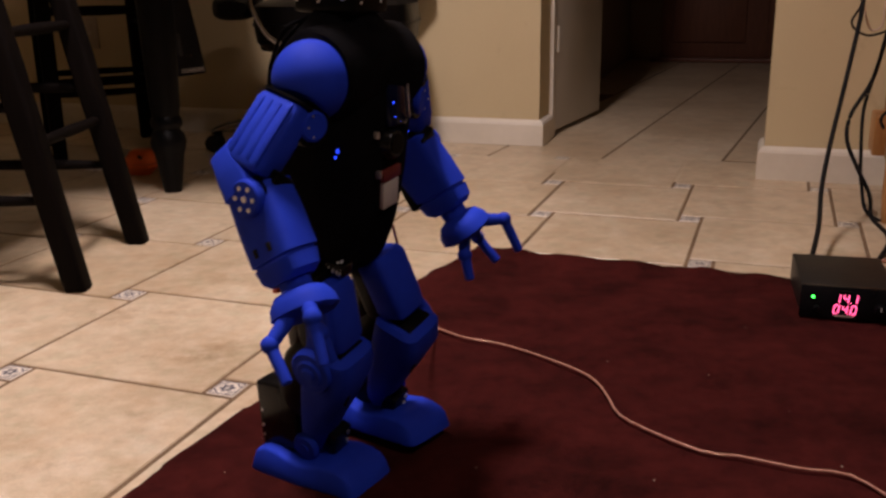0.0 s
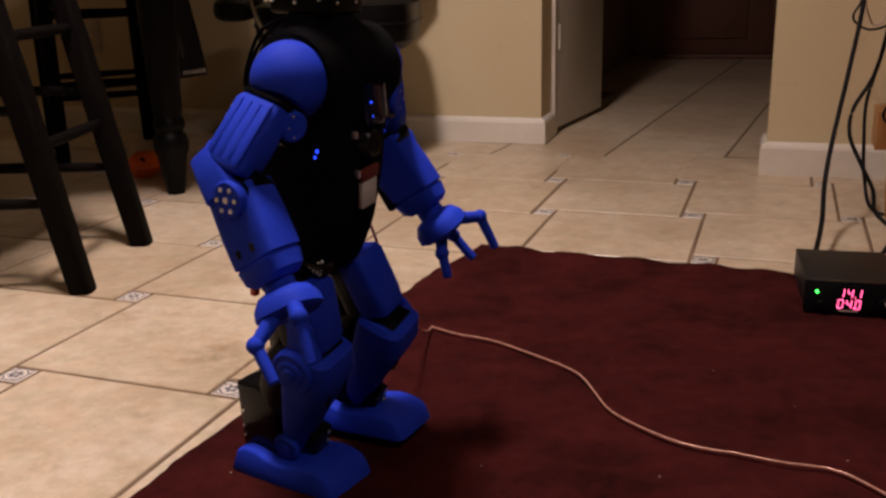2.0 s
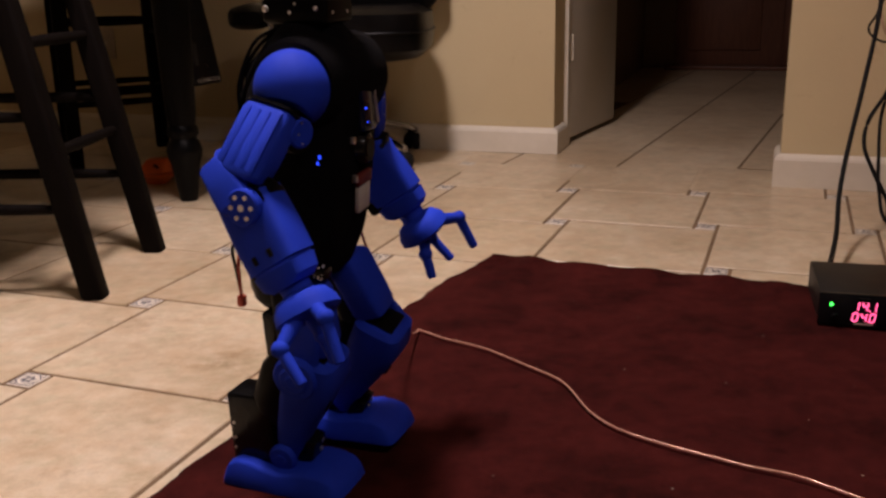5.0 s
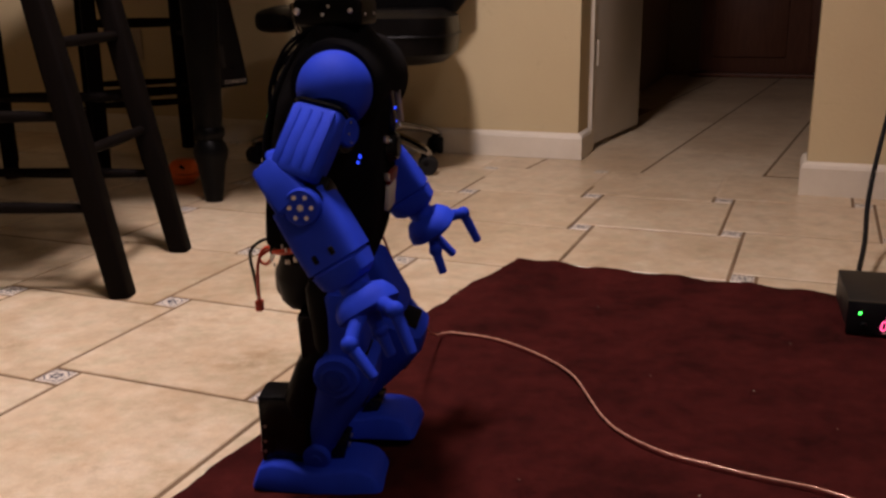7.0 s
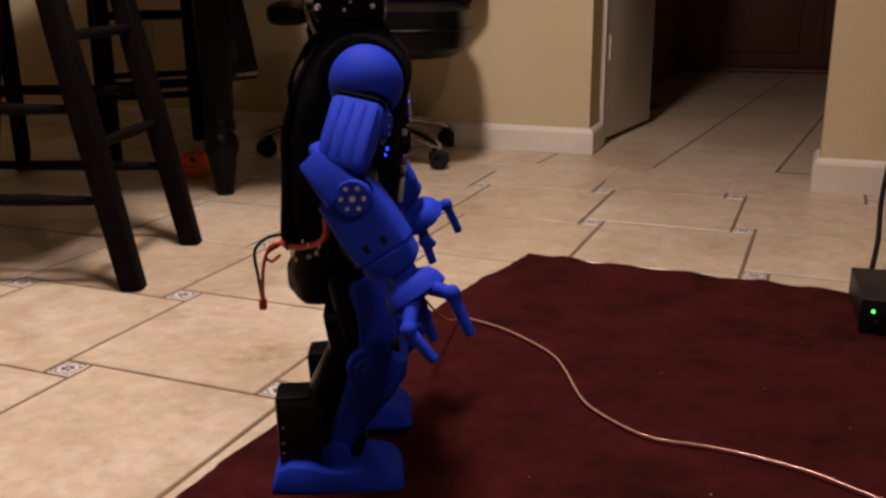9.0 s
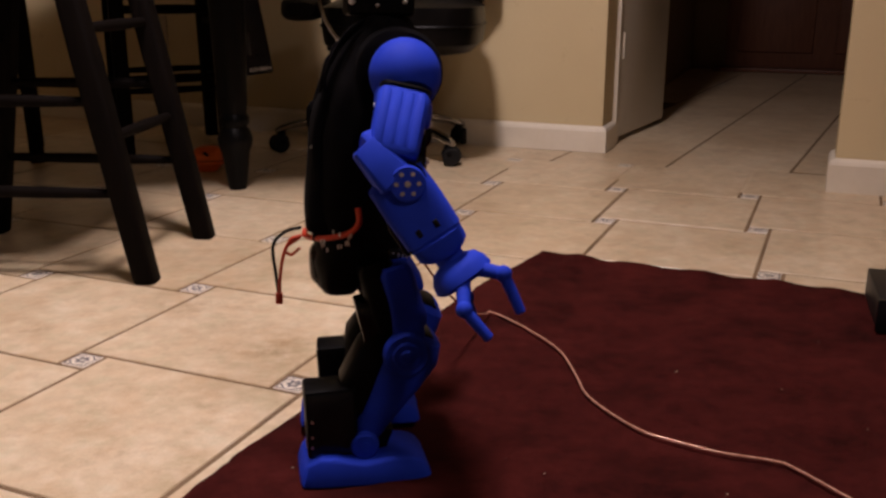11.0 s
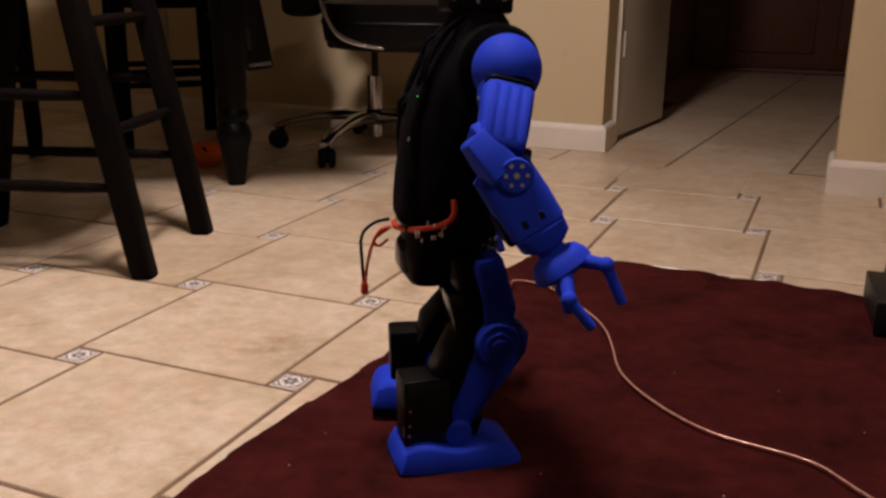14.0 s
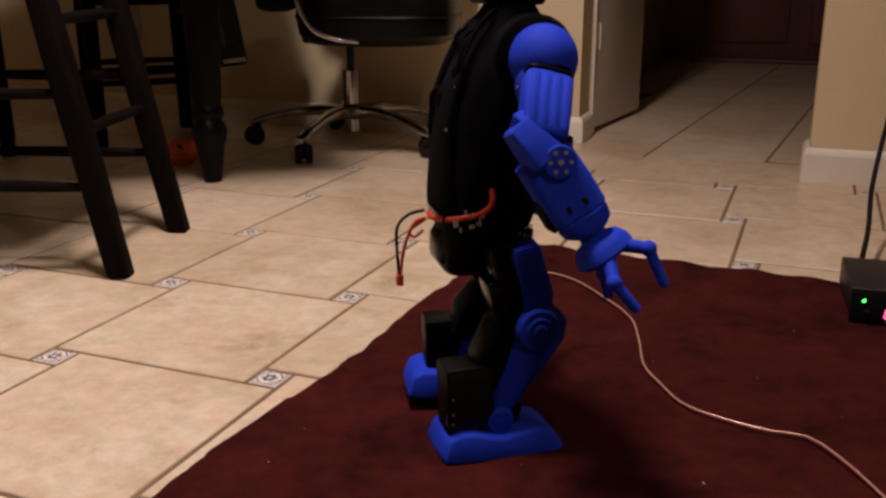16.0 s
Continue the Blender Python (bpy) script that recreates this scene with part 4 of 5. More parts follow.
    ht = frame_of(hd)
    part("palm", loft(B(), [(hc - hd * 0.011, 0.012, 0.012, 2, ht), (hc - hd * 0.006, 0.024, 0.022, 2.2, ht), (hc + hd * 0.003, 0.0295, 0.027, 2.4, ht), (hc + hd * 0.012, 0.031, 0.028, 2.4, ht), (hc + hd * 0.016, 0.026, 0.022, 2.4, ht)], 30), BLUE, a)
    fingers = [
        (P(0.102, -0.172, 0.281), P(0.112, -0.185, 0.276), P(0.129, -0.193, 0.239)),
        (P(0.076, -0.184, 0.262), P(0.073, -0.195, 0.245), P(0.097, -0.202, 0.2175)),
        (P(0.082, -0.150, 0.256), P(0.086, -0.142, 0.240), P(0.096, -0.138, 0.213)),
    ]
    for p, q, r in fingers:
        root = hc + hd * 0.004
        part("finger", rod(B(), root.lerp(p, 0.55), q, 0.0078, 0.0062, 16, 0.001), BLUE, a)
        part("knuckle", ball(B(), q, 0.0082, u=16, v=10), BLUE, a)
        part("fingertip", rod(B(), q, r, 0.0058, 0.0052, 16, 0.0016), BLUE, a)


arm(-1)
arm(1)

THIGH, SHIN = 0.088, 0.117
HIP_X, HIP_Y, HIP_Z = 0.012, 0.047, 0.246
ANKLE = V(0.0, 0, 0.046)


def thigh(s):
    """Upper leg; origin at the hip, running down its z."""
    o = s
    t = part("thigh", loft(B(), [((-0.006, 0, 0.012), 0.016, 0.016, 4, Matrix.Identity(3)), ((-0.006, 0, 0.004), 0.020, 0.020, 4, Matrix.Identity(3)), ((-0.004, 0, -0.06), 0.020, 0.020, 4, Matrix.Identity(3)), ((-0.002, 0, -THIGH + 0.008), 0.018, 0.018, 4, Matrix.Identity(3)), ((-0.002, 0, -THIGH), 0.014, 0.015, 4, Matrix.Identity(3))], 24), BLACK_PLASTIC, robot, "black servo thigh with blue covers")
    I = Matrix.Identity(3)
    part("thigh_cover", loft(B(), [((0.012, 0, 0.006), 0.016, 0.020, 5, I), ((0.013, 0, -0.002), 0.019, 0.0235, 5, I), ((0.017, 0, -0.060), 0.019, 0.0235, 5, I), ((0.018, 0, -0.068), 0.016, 0.020, 5, I)], 28), BLUE, t, "smooth blue cover")
    part("side_plate", loft(B(), [((0.013, o * 0.0215, 0.004), 0.010, 0.0025, 5, I), ((0.014, o * 0.022, -0.002), 0.0145, 0.0035, 5, I), ((0.014, o * 0.023, -0.05), 0.0165, 0.0040, 4, I), ((0.008, o * 0.025, -THIGH - 0.006), 0.018, 0.005, 3, I), ((0.006, o * 0.025, -THIGH - 0.018), 0.012, 0.0035, 3, I)], 24), BLUE, t)
    part("servo", box(B(), (-0.026, 0, -0.052), (0.022, 0.034, 0.052), bevel=0.003), BLACK_GLOSS, t)
    return t


def shin(s):
    """Lower leg; origin at the knee, running down its z."""
    o = s
    I = Matrix.Identity(3)
    t = part("shin", loft(B(), [
        ((0.010, 0, 0.022), 0.022, 0.026, 4.5, I), ((0.012, 0, 0.017), 0.028, 0.031, 4.5, I), ((0.014, 0, -0.004), 0.031, 0.032, 4, I),
        ((0.009, 0, -0.040), 0.027, 0.030, 3.6, I), ((0.003, 0, -0.080), 0.0205, 0.025, 3, I), ((0.0, 0, -SHIN + 0.006), 0.016, 0.021, 2.6, I), ((0.0, 0, -SHIN - 0.008), 0.012, 0.018, 2.4, I)], 36), BLUE, robot, "blue plastic shin with a flared knee guard")
    part("knee_pocket", box(B(), (0.012, 0, 0.0215), (0.034, 0.040, 0.004), bevel=0.001), BLACK_PLASTIC, t)
    k = part("knee_disc", rod(B(), (0.004, o * 0.024, 0), (0.004, o * 0.036, 0), 0.0255, 0.0245, 32, 0.002), BLUE, t)
    part("disc_ring", rod(B(), (0.004, o * 0.0355, 0), (0.004, o * 0.0385, 0), 0.0165, 0.0150, 28, 0.001), BLUE, k)
    part("disc_hub", rod(B(), (0.004, o * 0.0380, 0), (0.004, o * 0.0405, 0), 0.0085, 0.0075, 20, 0.001), BLUE, k)
    for j in range(3):
        part("slot", box(B(), (0.036 - 0.004 * j, -0.012 + 0.012 * j, -0.034), (0.006, 0.004, 0.016), pose(0, 0, 0, 0, 12, 0).to_3x3(), 0.001), RUBBER, t)
    part("calf_link", loft(B(), [((-0.018, 0, 0.014), 0.014, 0.018, 4, I), ((-0.024, 0, -0.01), 0.020, 0.023, 4, I), ((-0.028, 0, -0.055), 0.022, 0.023, 4, I), ((-0.022, 0, -0.085), 0.016, 0.018, 4, I)], 20), BLACK_PLASTIC, t)
    part("ankle_disc", rod(B(), (0.0, o * 0.020, -SHIN), (0.0, o * 0.0285, -SHIN), 0.0165, 0.0155, 26, 0.002), BLUE, t)
    part("ankle_hub", rod(B(), (0.0, o * 0.0280, -SHIN), (0.0, o * 0.0300, -SHIN), 0.0060, seg=16), BLUE, t)
    part("ankle_servo", box(B(), (0.020, -o * 0.004, -SHIN + 0.006), (0.018, 0.028, 0.030), bevel=0.002), BLACK_GLOSS, t)
    for sz in (-0.010, 0.012):
        part("servo_screw", box(B(), (0.0295, -o * 0.004 + 0.008, -SHIN + 0.006 + sz * 0.6), (0.002, 0.004, 0.005), bevel=0.0006), STEEL, t)
    return t


def foot(s):
    """A shoe-like foot; origin under its middle."""
    bm = B()
    prof = [(-0.069, 0.010, 0.028, 0.030), (-0.066, 0.006, 0.034, 0.034), (-0.054, 0.005, 0.040, 0.036), (-0.036, 0.005, 0.039, 0.037), (-0.018, 0.005, 0.034, 0.037), (0.0, 0.005, 0.031, 0.037), (0.016, 0.005, 0.033, 0.036), (0.034, 0.005, 0.036, 0.036), (0.052, 0.005, 0.035, 0.035), (0.064, 0.005, 0.031, 0.034), (0.069, 0.006, 0.026, 0.032), (0.072, 0.008, 0.019, 0.028)]
    turn = Matrix(((0, 0, 1), (1, 0, 0), (0, 1, 0)))
    loft(bm, [((x, s * 0.003, (z0 + z1) / 2), w + 0.003, (z1 - z0) / 2, 8.5, turn) for x, z0, z1, w in prof], 32)
    for v in bm.verts:
        k = 1.07 - 0.17 * v.co.z / 0.04
        v.co.x *= k
        v.co.y = s * 0.003 + (v.co.y - s * 0.003) * k
    f = part("foot", bm, BLUE, robot, "blue plastic shoe-shaped foot")
    o = s
    part("ankle_servo_box", box(B(), (-0.036 + 0.006 * (s + 1), o * 0.004, 0.074 - 0.003 * (s + 1)), (0.056 - 0.004 * (s + 1), 0.044, 0.080 - 0.006 * (s + 1)), pose(0, 0, 0, 0, -3, 0).to_3x3(), 0.004), BLACK_PLASTIC, f, "black servo box behind the ankle")
    part("box_rim", box(B(), (-0.036 + 0.006 * (s + 1), o * 0.0255, 0.074 - 0.003 * (s + 1)), (0.048 - 0.004 * (s + 1), 0.0016, 0.072 - 0.006 * (s + 1)), pose(0, 0, 0, 0, -3, 0).to_3x3(), 0.0006), BLACK_GLOSS, f)
    for dz in (0.048, 0.060, 0.078):
        part("box_screw", rod(B(), (-0.0575 + 0.006 * (s + 1), o * 0.024, dz), (-0.0575 + 0.006 * (s + 1), o * 0.0275, dz), 0.0016, seg=8), STEEL, f)
    part("box_edge", box(B(), (-0.0625 + 0.010 * (s + 1), o * 0.021, 0.062), (0.0014, 0.003, 0.034), bevel=0.0004), STEEL, f)
    if s < 0:
        part("cable_guide", tube(B(), [(-0.022, 0.004, 0.108), (-0.046, 0.004, 0.112), (-0.052, 0.004, 0.108), (-0.036, 0.004, 0.100), (-0.022, 0.004, 0.094)], 0.0018, 8, 4), RUBBER, f)
    part("sole", loft(B(), [((0, s * 0.003, 0.0), 0.060, 0.032, 5, Matrix.Identity(3)), ((0.001, s * 0.003, 0.0015), 0.066, 0.036, 5, Matrix.Identity(3)), ((0.001, s * 0.003, 0.008), 0.066, 0.036, 5, Matrix.Identity(3))], 32), RUBBER, f, "black rubber sole")
    return f


# right leg first, then left
LEGS = [(side, thigh(side), shin(side), foot(side)) for side in (-1, 1)]

# ---- the tether: short rigid lengths of cable ----
TETHER_PLAN = {
    0: [(0.526, 0.818), (0.506, 0.862), (0.462, 0.876), (0.399, 0.912), (0.364, 0.925), (0.298, 1.012), (0.292, 1.076), (0.283, 1.135), (0.246, 1.190), (0.194, 1.247), (0.163, 1.271), (0.123, 1.293), (0.085, 1.338)],
    3.5: [(0.494, 0.824), (0.469, 0.863), (0.421, 0.882), (0.385, 0.905), (0.324, 0.939), (0.284, 0.991), (0.260, 1.039), (0.251, 1.097), (0.242, 1.147), (0.193, 1.215), (0.143, 1.279), (0.098, 1.306), (0.060, 1.338)],
    6.5: [(0.459, 0.863), (0.411, 0.897), (0.338, 0.951), (0.281, 1.007), (0.229, 1.059), (0.207, 1.170), (0.162, 1.222), (0.103, 1.299), (0.045, 1.340), (0.006, 1.404)],
    7: [(0.448, 0.857), (0.421, 0.879), (0.369, 0.905), (0.316, 0.938), (0.277, 0.967), (0.241, 1.016), (0.226, 1.063), (0.219, 1.123), (0.208, 1.198), (0.169, 1.274), (0.108, 1.340), (0.032, 1.374)],
    8: [(0.445, 0.864), (0.418, 0.888), (0.366, 0.916), (0.312, 0.948), (0.252, 0.970), (0.213, 1.052), (0.206, 1.118), (0.195, 1.222), (0.148, 1.311), (0.108, 1.355), (0.050, 1.390)],
    10.5: [(0.464, 0.871), (0.418, 0.943), (0.364, 0.998), (0.285, 1.029), (0.234, 1.063), (0.175, 1.131), (0.160, 1.226), (0.144, 1.301), (0.086, 1.399), (0.034, 1.467)],
    11: [(0.418, 0.860), (0.382, 0.925), (0.367, 0.937), (0.309, 0.957), (0.269, 0.982), (0.229, 1.013), (0.184, 1.100), (0.176, 1.171), (0.164, 1.261), (0.122, 1.352), (0.073, 1.429)],
    12.5: [(0.419, 0.873), (0.385, 0.946), (0.323, 0.974), (0.268, 1.017), (0.232, 1.061), (0.200, 1.152), (0.197, 1.259), (0.179, 1.347), (0.154, 1.403), (0.074, 1.540)],
    14.5: [(0.463, 0.856), (0.442, 0.901), (0.418, 0.954), (0.346, 0.994), (0.295, 1.058), (0.256, 1.188), (0.264, 1.291), (0.265, 1.393), (0.231, 1.507), (0.201, 1.578), (0.143, 1.606)],
    16: [(0.471, 0.845), (0.464, 0.903), (0.445, 0.965), (0.399, 0.983), (0.328, 1.045), (0.310, 1.111), (0.302, 1.174), (0.316, 1.265), (0.323, 1.357), (0.295, 1.463), (0.260, 1.547), (0.216, 1.587)],
}
LINK, LINKS = 0.020, 78
ATTACH = V(0.038, 0.046, 0.285)     # on the robot's waist

tether = thing("copper_cable", "copper speaker cable in a clear sleeve trailing over the rug", "cable")
link_mesh = None
TETHER = []
for k in range(LINKS):
    bm = B()
    rod(bm, (0, 0, -0.0012), (0, 0, LINK + 0.0012), 0.0016, seg=10)
    if link_mesh is None:
        link_mesh = mesh_of("cable_length", bm, COPPER)
    else:
        bm.free()
    ob = new("cable_length", link_mesh)
    ob.parent = tether
    TETHER.append(ob)

# ---- floor tiles, last ----
BIG, SMALL, JOINT = 0.3328, 0.0495, 0.0075
TILE_TURN = -14.91 - math.degrees(math.atan2(SMALL, BIG))
HALL_TURN, HALL_TILES = -28.3, 2.74
LATTICE = pose(-0.539, 1.266, 0, 0, 0, TILE_TURN)


def tile_mesh(name, side, material, close=0.0):
    """A tile with eased edges; close: by how much it reaches over the joint at two sides."""
    bm = B()
    h = side / 2 - JOINT / 2
    g = h + close
    b = 0.0013
    lo = [bm.verts.new((x * h, y * g, -0.004)) for x, y in ((-1, -1), (1, -1), (1, 1), (-1, 1))]
    mid = [bm.verts.new((x * h, y * g, -b)) for x, y in ((-1, -1), (1, -1), (1, 1), (-1, 1))]
    top = [bm.verts.new((x * (h - b), y * (g - b * (close == 0.0)), 0.0)) for x, y in ((-1, -1), (1, -1), (1, 1), (-1, 1))]
    for r0, r1 in ((lo, mid), (mid, top)):
        for k in range(4):
            bm.faces.new((r0[k], r0[(k + 1) % 4], r1[(k + 1) % 4], r1[k]))
    bm.faces.new(top)
    return mesh_of(name, bm, material, False)


def tiles():
    big, small = tile_mesh("floor_tile", BIG, TILE), tile_mesh("decor_tile", SMALL, INSERT)
    long = tile_mesh("floor_tile", 0.338, TILE, 0.0034)
    inverse = HOUSE.inverted()
    rnd = random.Random(7)
    rest = bmesh.new()
    for i in range(-16, 20):
        for j in range(-14, 20):
            base = V(i * BIG - j * SMALL, i * SMALL + j * BIG, 0)
            for mesh, side, off in ((small, SMALL, V(0, 0, 0)), (big, BIG, V((BIG - SMALL) / 2, SMALL / 2 + BIG / 2, 0))):
                c = LATTICE @ (base + off)
                q = inverse @ c
                m = SMALL if side == SMALL else BIG
                inside = -3.4 < q.x < 2.8 and -2.4 < q.y < N_LEFT + 0.15 or -0.75 < q.x < 0.75 and q.y < 5.9
                if (q.y > HALL_TILES and q.x > -0.78) or not inside or (q.x > U_RIGHT + 0.16 and q.y > N_RIGHT + 0.14 and q.y < 3.2):
                    continue
                seen = c.y > 0.62 and abs(c.x) < 0.40 + 0.52 * c.y and q.y < 5.2
                turn = pose(*c, 0, 0, TILE_TURN + (rnd.choice((0, 90, 180, 270))))
                turn.translation.z += rnd.uniform(-0.0006, 0.0002)
                if seen:
                    ob = new("floor_tile" if mesh is big else "decor_tile", mesh)
                    ob.parent = floor
                    ob.matrix_parent_inverse = inverse
                    ob.matrix_basis = turn
                elif mesh is big:
                    h = side / 2 - JOINT / 2
                    vs = [rest.verts.new(turn @ V(x * h, y * h, 0)) for x, y in ((-1, -1), (1, -1), (1, 1), (-1, 1))]
                    rest.faces.new(vs)
    straight = pose(1.004, 2.623, 0, 0, 0, HALL_TURN)
    for i in range(-9, 6):
        for j in range(-4, 12):
            c = straight @ V((i + 0.5) * 0.338, (j + 0.5) * 0.338, 0)
            q = inverse @ c
            if HALL_TILES - 0.10 < q.y < 5.85 and (-0.95 if q.y < 3.1 else -0.74) < q.x < 0.74:
                ob = new("floor_tile", long)
                ob.parent = floor
                ob.matrix_parent_inverse = inverse
                ob.matrix_basis = straight @ pose((i + 0.5) * 0.338, (j + 0.5) * 0.338, -0.0012, 0, 0, rnd.choice((0, 180)))
    me = mesh_of("floor_tiles_outlying", rest, TILE, False)
    ob = new("floor_tiles_outlying", me)
    ob.parent = floor
    ob.matrix_parent_inverse = inverse
    tagged(ob, kind="stuff")


tiles()

# ---- what moves ----
ROBOT_ROWS = [
    (0, pose(-0.0464, 0.9444, 0.0030, 0.34, 2.46, -34.37)),
    (0.5, pose(-0.0191, 0.9911, 0.0043, 0.58, 2.56, -37.85)),
    (1, pose(-0.0586, 0.9452, 0.0027, 0.28, 2.60, -33.12)),
    (1.5, pose(-0.0328, 0.9944, 0.0046, 0.76, 2.65, -36.59)),
    (2, pose(-0.0733, 0.9442, 0.0025, 0.07, 2.41, -31.50)),
    (2.5, pose(-0.0436, 0.9932, 0.0046, 0.52, 2.15, -35.06)),
    (3, pose(-0.0790, 0.9430, 0.0024, 0.22, 2.03, -30.08)),
    (3.5, pose(-0.0578, 0.9942, 0.0041, 0.70, 2.05, -33.52)),
    (4, pose(-0.0878, 0.9438, 0.0022, 0.36, 1.65, -28.66)),
    (4.5, pose(-0.0666, 1.0010, 0.0024, 0.93, 1.52, -29.16)),
    (5, pose(-0.0918, 0.9562, 0.0003, 0.34, 1.30, -22.87)),
    (5.5, pose(-0.0723, 1.0030, 0.0020, 0.92, 0.92, -25.43)),
    (6, pose(-0.0927, 0.9590, -0.0003, 0.39, 0.87, -17.71)),
    (6.5, pose(-0.0779, 1.0049, 0.0015, 0.92, 0.31, -21.70)),
    (7, pose(-0.0935, 0.9618, -0.0010, 0.44, 0.44, -12.55)),
    (7.5, pose(-0.0823, 1.0098, 0.0014, 0.81, -0.21, -14.40)),
    (8, pose(-0.0945, 0.9638, -0.0014, 0.12, 0.11, -5.46)),
    (8.5, pose(-0.0926, 1.0062, -0.0002, -0.43, -0.05, -4.98)),
    (9, pose(-0.0979, 0.9708, -0.0025, -0.28, 0.72, -0.14)),
    (9.5, pose(-0.1029, 1.0074, -0.0006, -1.36, 0.27, 3.15)),
    (10, pose(-0.1012, 0.9779, -0.0037, -0.68, 1.33, 5.18)),
    (10.5, pose(-0.1132, 1.0086, -0.0010, -2.28, 0.58, 11.29)),
    (11, pose(-0.1014, 0.9841, -0.0057, -1.80, 1.86, 10.18)),
    (11.5, pose(-0.0872, 1.0195, 0.0001, -0.73, -1.51, 16.49)),
    (12, pose(-0.0734, 0.9869, -0.0045, -2.31, 2.17, 10.41)),
    (12.5, pose(-0.0548, 1.0282, 0.0002, -0.81, -1.52, 17.41)),
    (13, pose(-0.0421, 0.9938, -0.0041, -2.46, 2.56, 10.33)),
    (13.5, pose(-0.0233, 1.0359, 0.0006, -0.77, -1.37, 18.52)),
    (14, pose(-0.0071, 1.0021, -0.0041, -2.26, 2.78, 11.86)),
    (14.5, pose(0.0108, 1.0426, 0.0007, -1.04, -1.09, 18.77)),
    (15, pose(0.0262, 1.0097, -0.0045, -2.67, 2.77, 12.91)),
    (15.5, pose(0.0424, 1.0443, 0.0004, -1.17, -1.07, 18.97)),
    (16, pose(0.0588, 1.0127, -0.0047, -2.84, 2.82, 12.84)),
]
FOOT_RIGHT_ROWS = [
    (0, pose(-0.0694, 0.9384, 0.0002, -0.06, -1.00, -35.39)),
    (0.5, pose(-0.0613, 0.9494, 0.0098, 0.00, 2.19, -37.49)),
    (1, pose(-0.0859, 0.9371, 0.0002, 0.28, -0.39, -39.43)),
    (1.5, pose(-0.0753, 0.9465, 0.0092, -0.02, 1.35, -35.74)),
    (2, pose(-0.0975, 0.9392, 0.0002, 0.26, 0.04, -35.58)),
    (2.5, pose(-0.0889, 0.9468, 0.0099, 0.04, 1.90, -34.02)),
    (3, pose(-0.1085, 0.9404, 0.0003, 0.34, -1.11, -34.51)),
    (3.5, pose(-0.1024, 0.9476, 0.0098, -0.20, 0.89, -31.58)),
    (4, pose(-0.1187, 0.9396, 0.0002, 0.13, -0.53, -32.61)),
    (4.5, pose(-0.1062, 0.9474, 0.0095, -0.13, 1.34, -28.75)),
    (5, pose(-0.1183, 0.9413, 0.0003, 0.06, 0.32, -23.57)),
    (5.5, pose(-0.1113, 0.9472, 0.0093, -0.06, 1.80, -25.91)),
    (6, pose(-0.1178, 0.9430, 0.0004, -0.02, 1.17, -14.53)),
    (6.5, pose(-0.1165, 0.9470, 0.0090, 0.01, 2.25, -23.08)),
    (7, pose(-0.1175, 0.9447, 0.0004, -0.09, 2.02, -5.49)),
    (7.5, pose(-0.1150, 0.9378, 0.0078, -0.31, 1.40, -15.09)),
    (8, pose(-0.1153, 0.9326, 0.0004, -1.04, 1.52, -1.02)),
    (8.5, pose(-0.1124, 0.9456, 0.0094, -0.42, 1.75, -5.94)),
    (9, pose(-0.1103, 0.9352, 0.0004, -0.97, 1.62, 3.21)),
    (9.5, pose(-0.1098, 0.9535, 0.0109, -0.53, 2.10, 3.21)),
    (10, pose(-0.1053, 0.9378, 0.0004, -0.90, 1.72, 7.45)),
    (10.5, pose(-0.1071, 0.9614, 0.0125, -0.64, 2.45, 12.36)),
    (11, pose(-0.1003, 0.9404, 0.0003, -0.83, 1.82, 11.68)),
    (11.5, pose(-0.1008, 0.9607, 0.0121, -0.12, 1.78, 15.77)),
    (12, pose(-0.0675, 0.9503, 0.0004, -0.74, 1.35, 12.94)),
    (12.5, pose(-0.0633, 0.9685, 0.0115, -0.32, 2.25, 16.62)),
    (13, pose(-0.0323, 0.9601, 0.0004, -0.66, 1.94, 12.69)),
    (13.5, pose(-0.0288, 0.9790, 0.0119, 0.34, 1.95, 15.23)),
    (14, pose(0.0057, 0.9662, 0.0003, -0.45, 2.04, 14.82)),
    (14.5, pose(0.0089, 0.9873, 0.0119, -0.03, 1.99, 16.58)),
    (15, pose(0.0416, 0.9750, 0.0003, -1.11, 2.11, 14.63)),
    (15.5, pose(0.0439, 0.9924, 0.0126, -0.12, 2.01, 15.88)),
    (16, pose(0.0767, 0.9780, 0.0003, -1.03, 1.51, 15.24)),
]
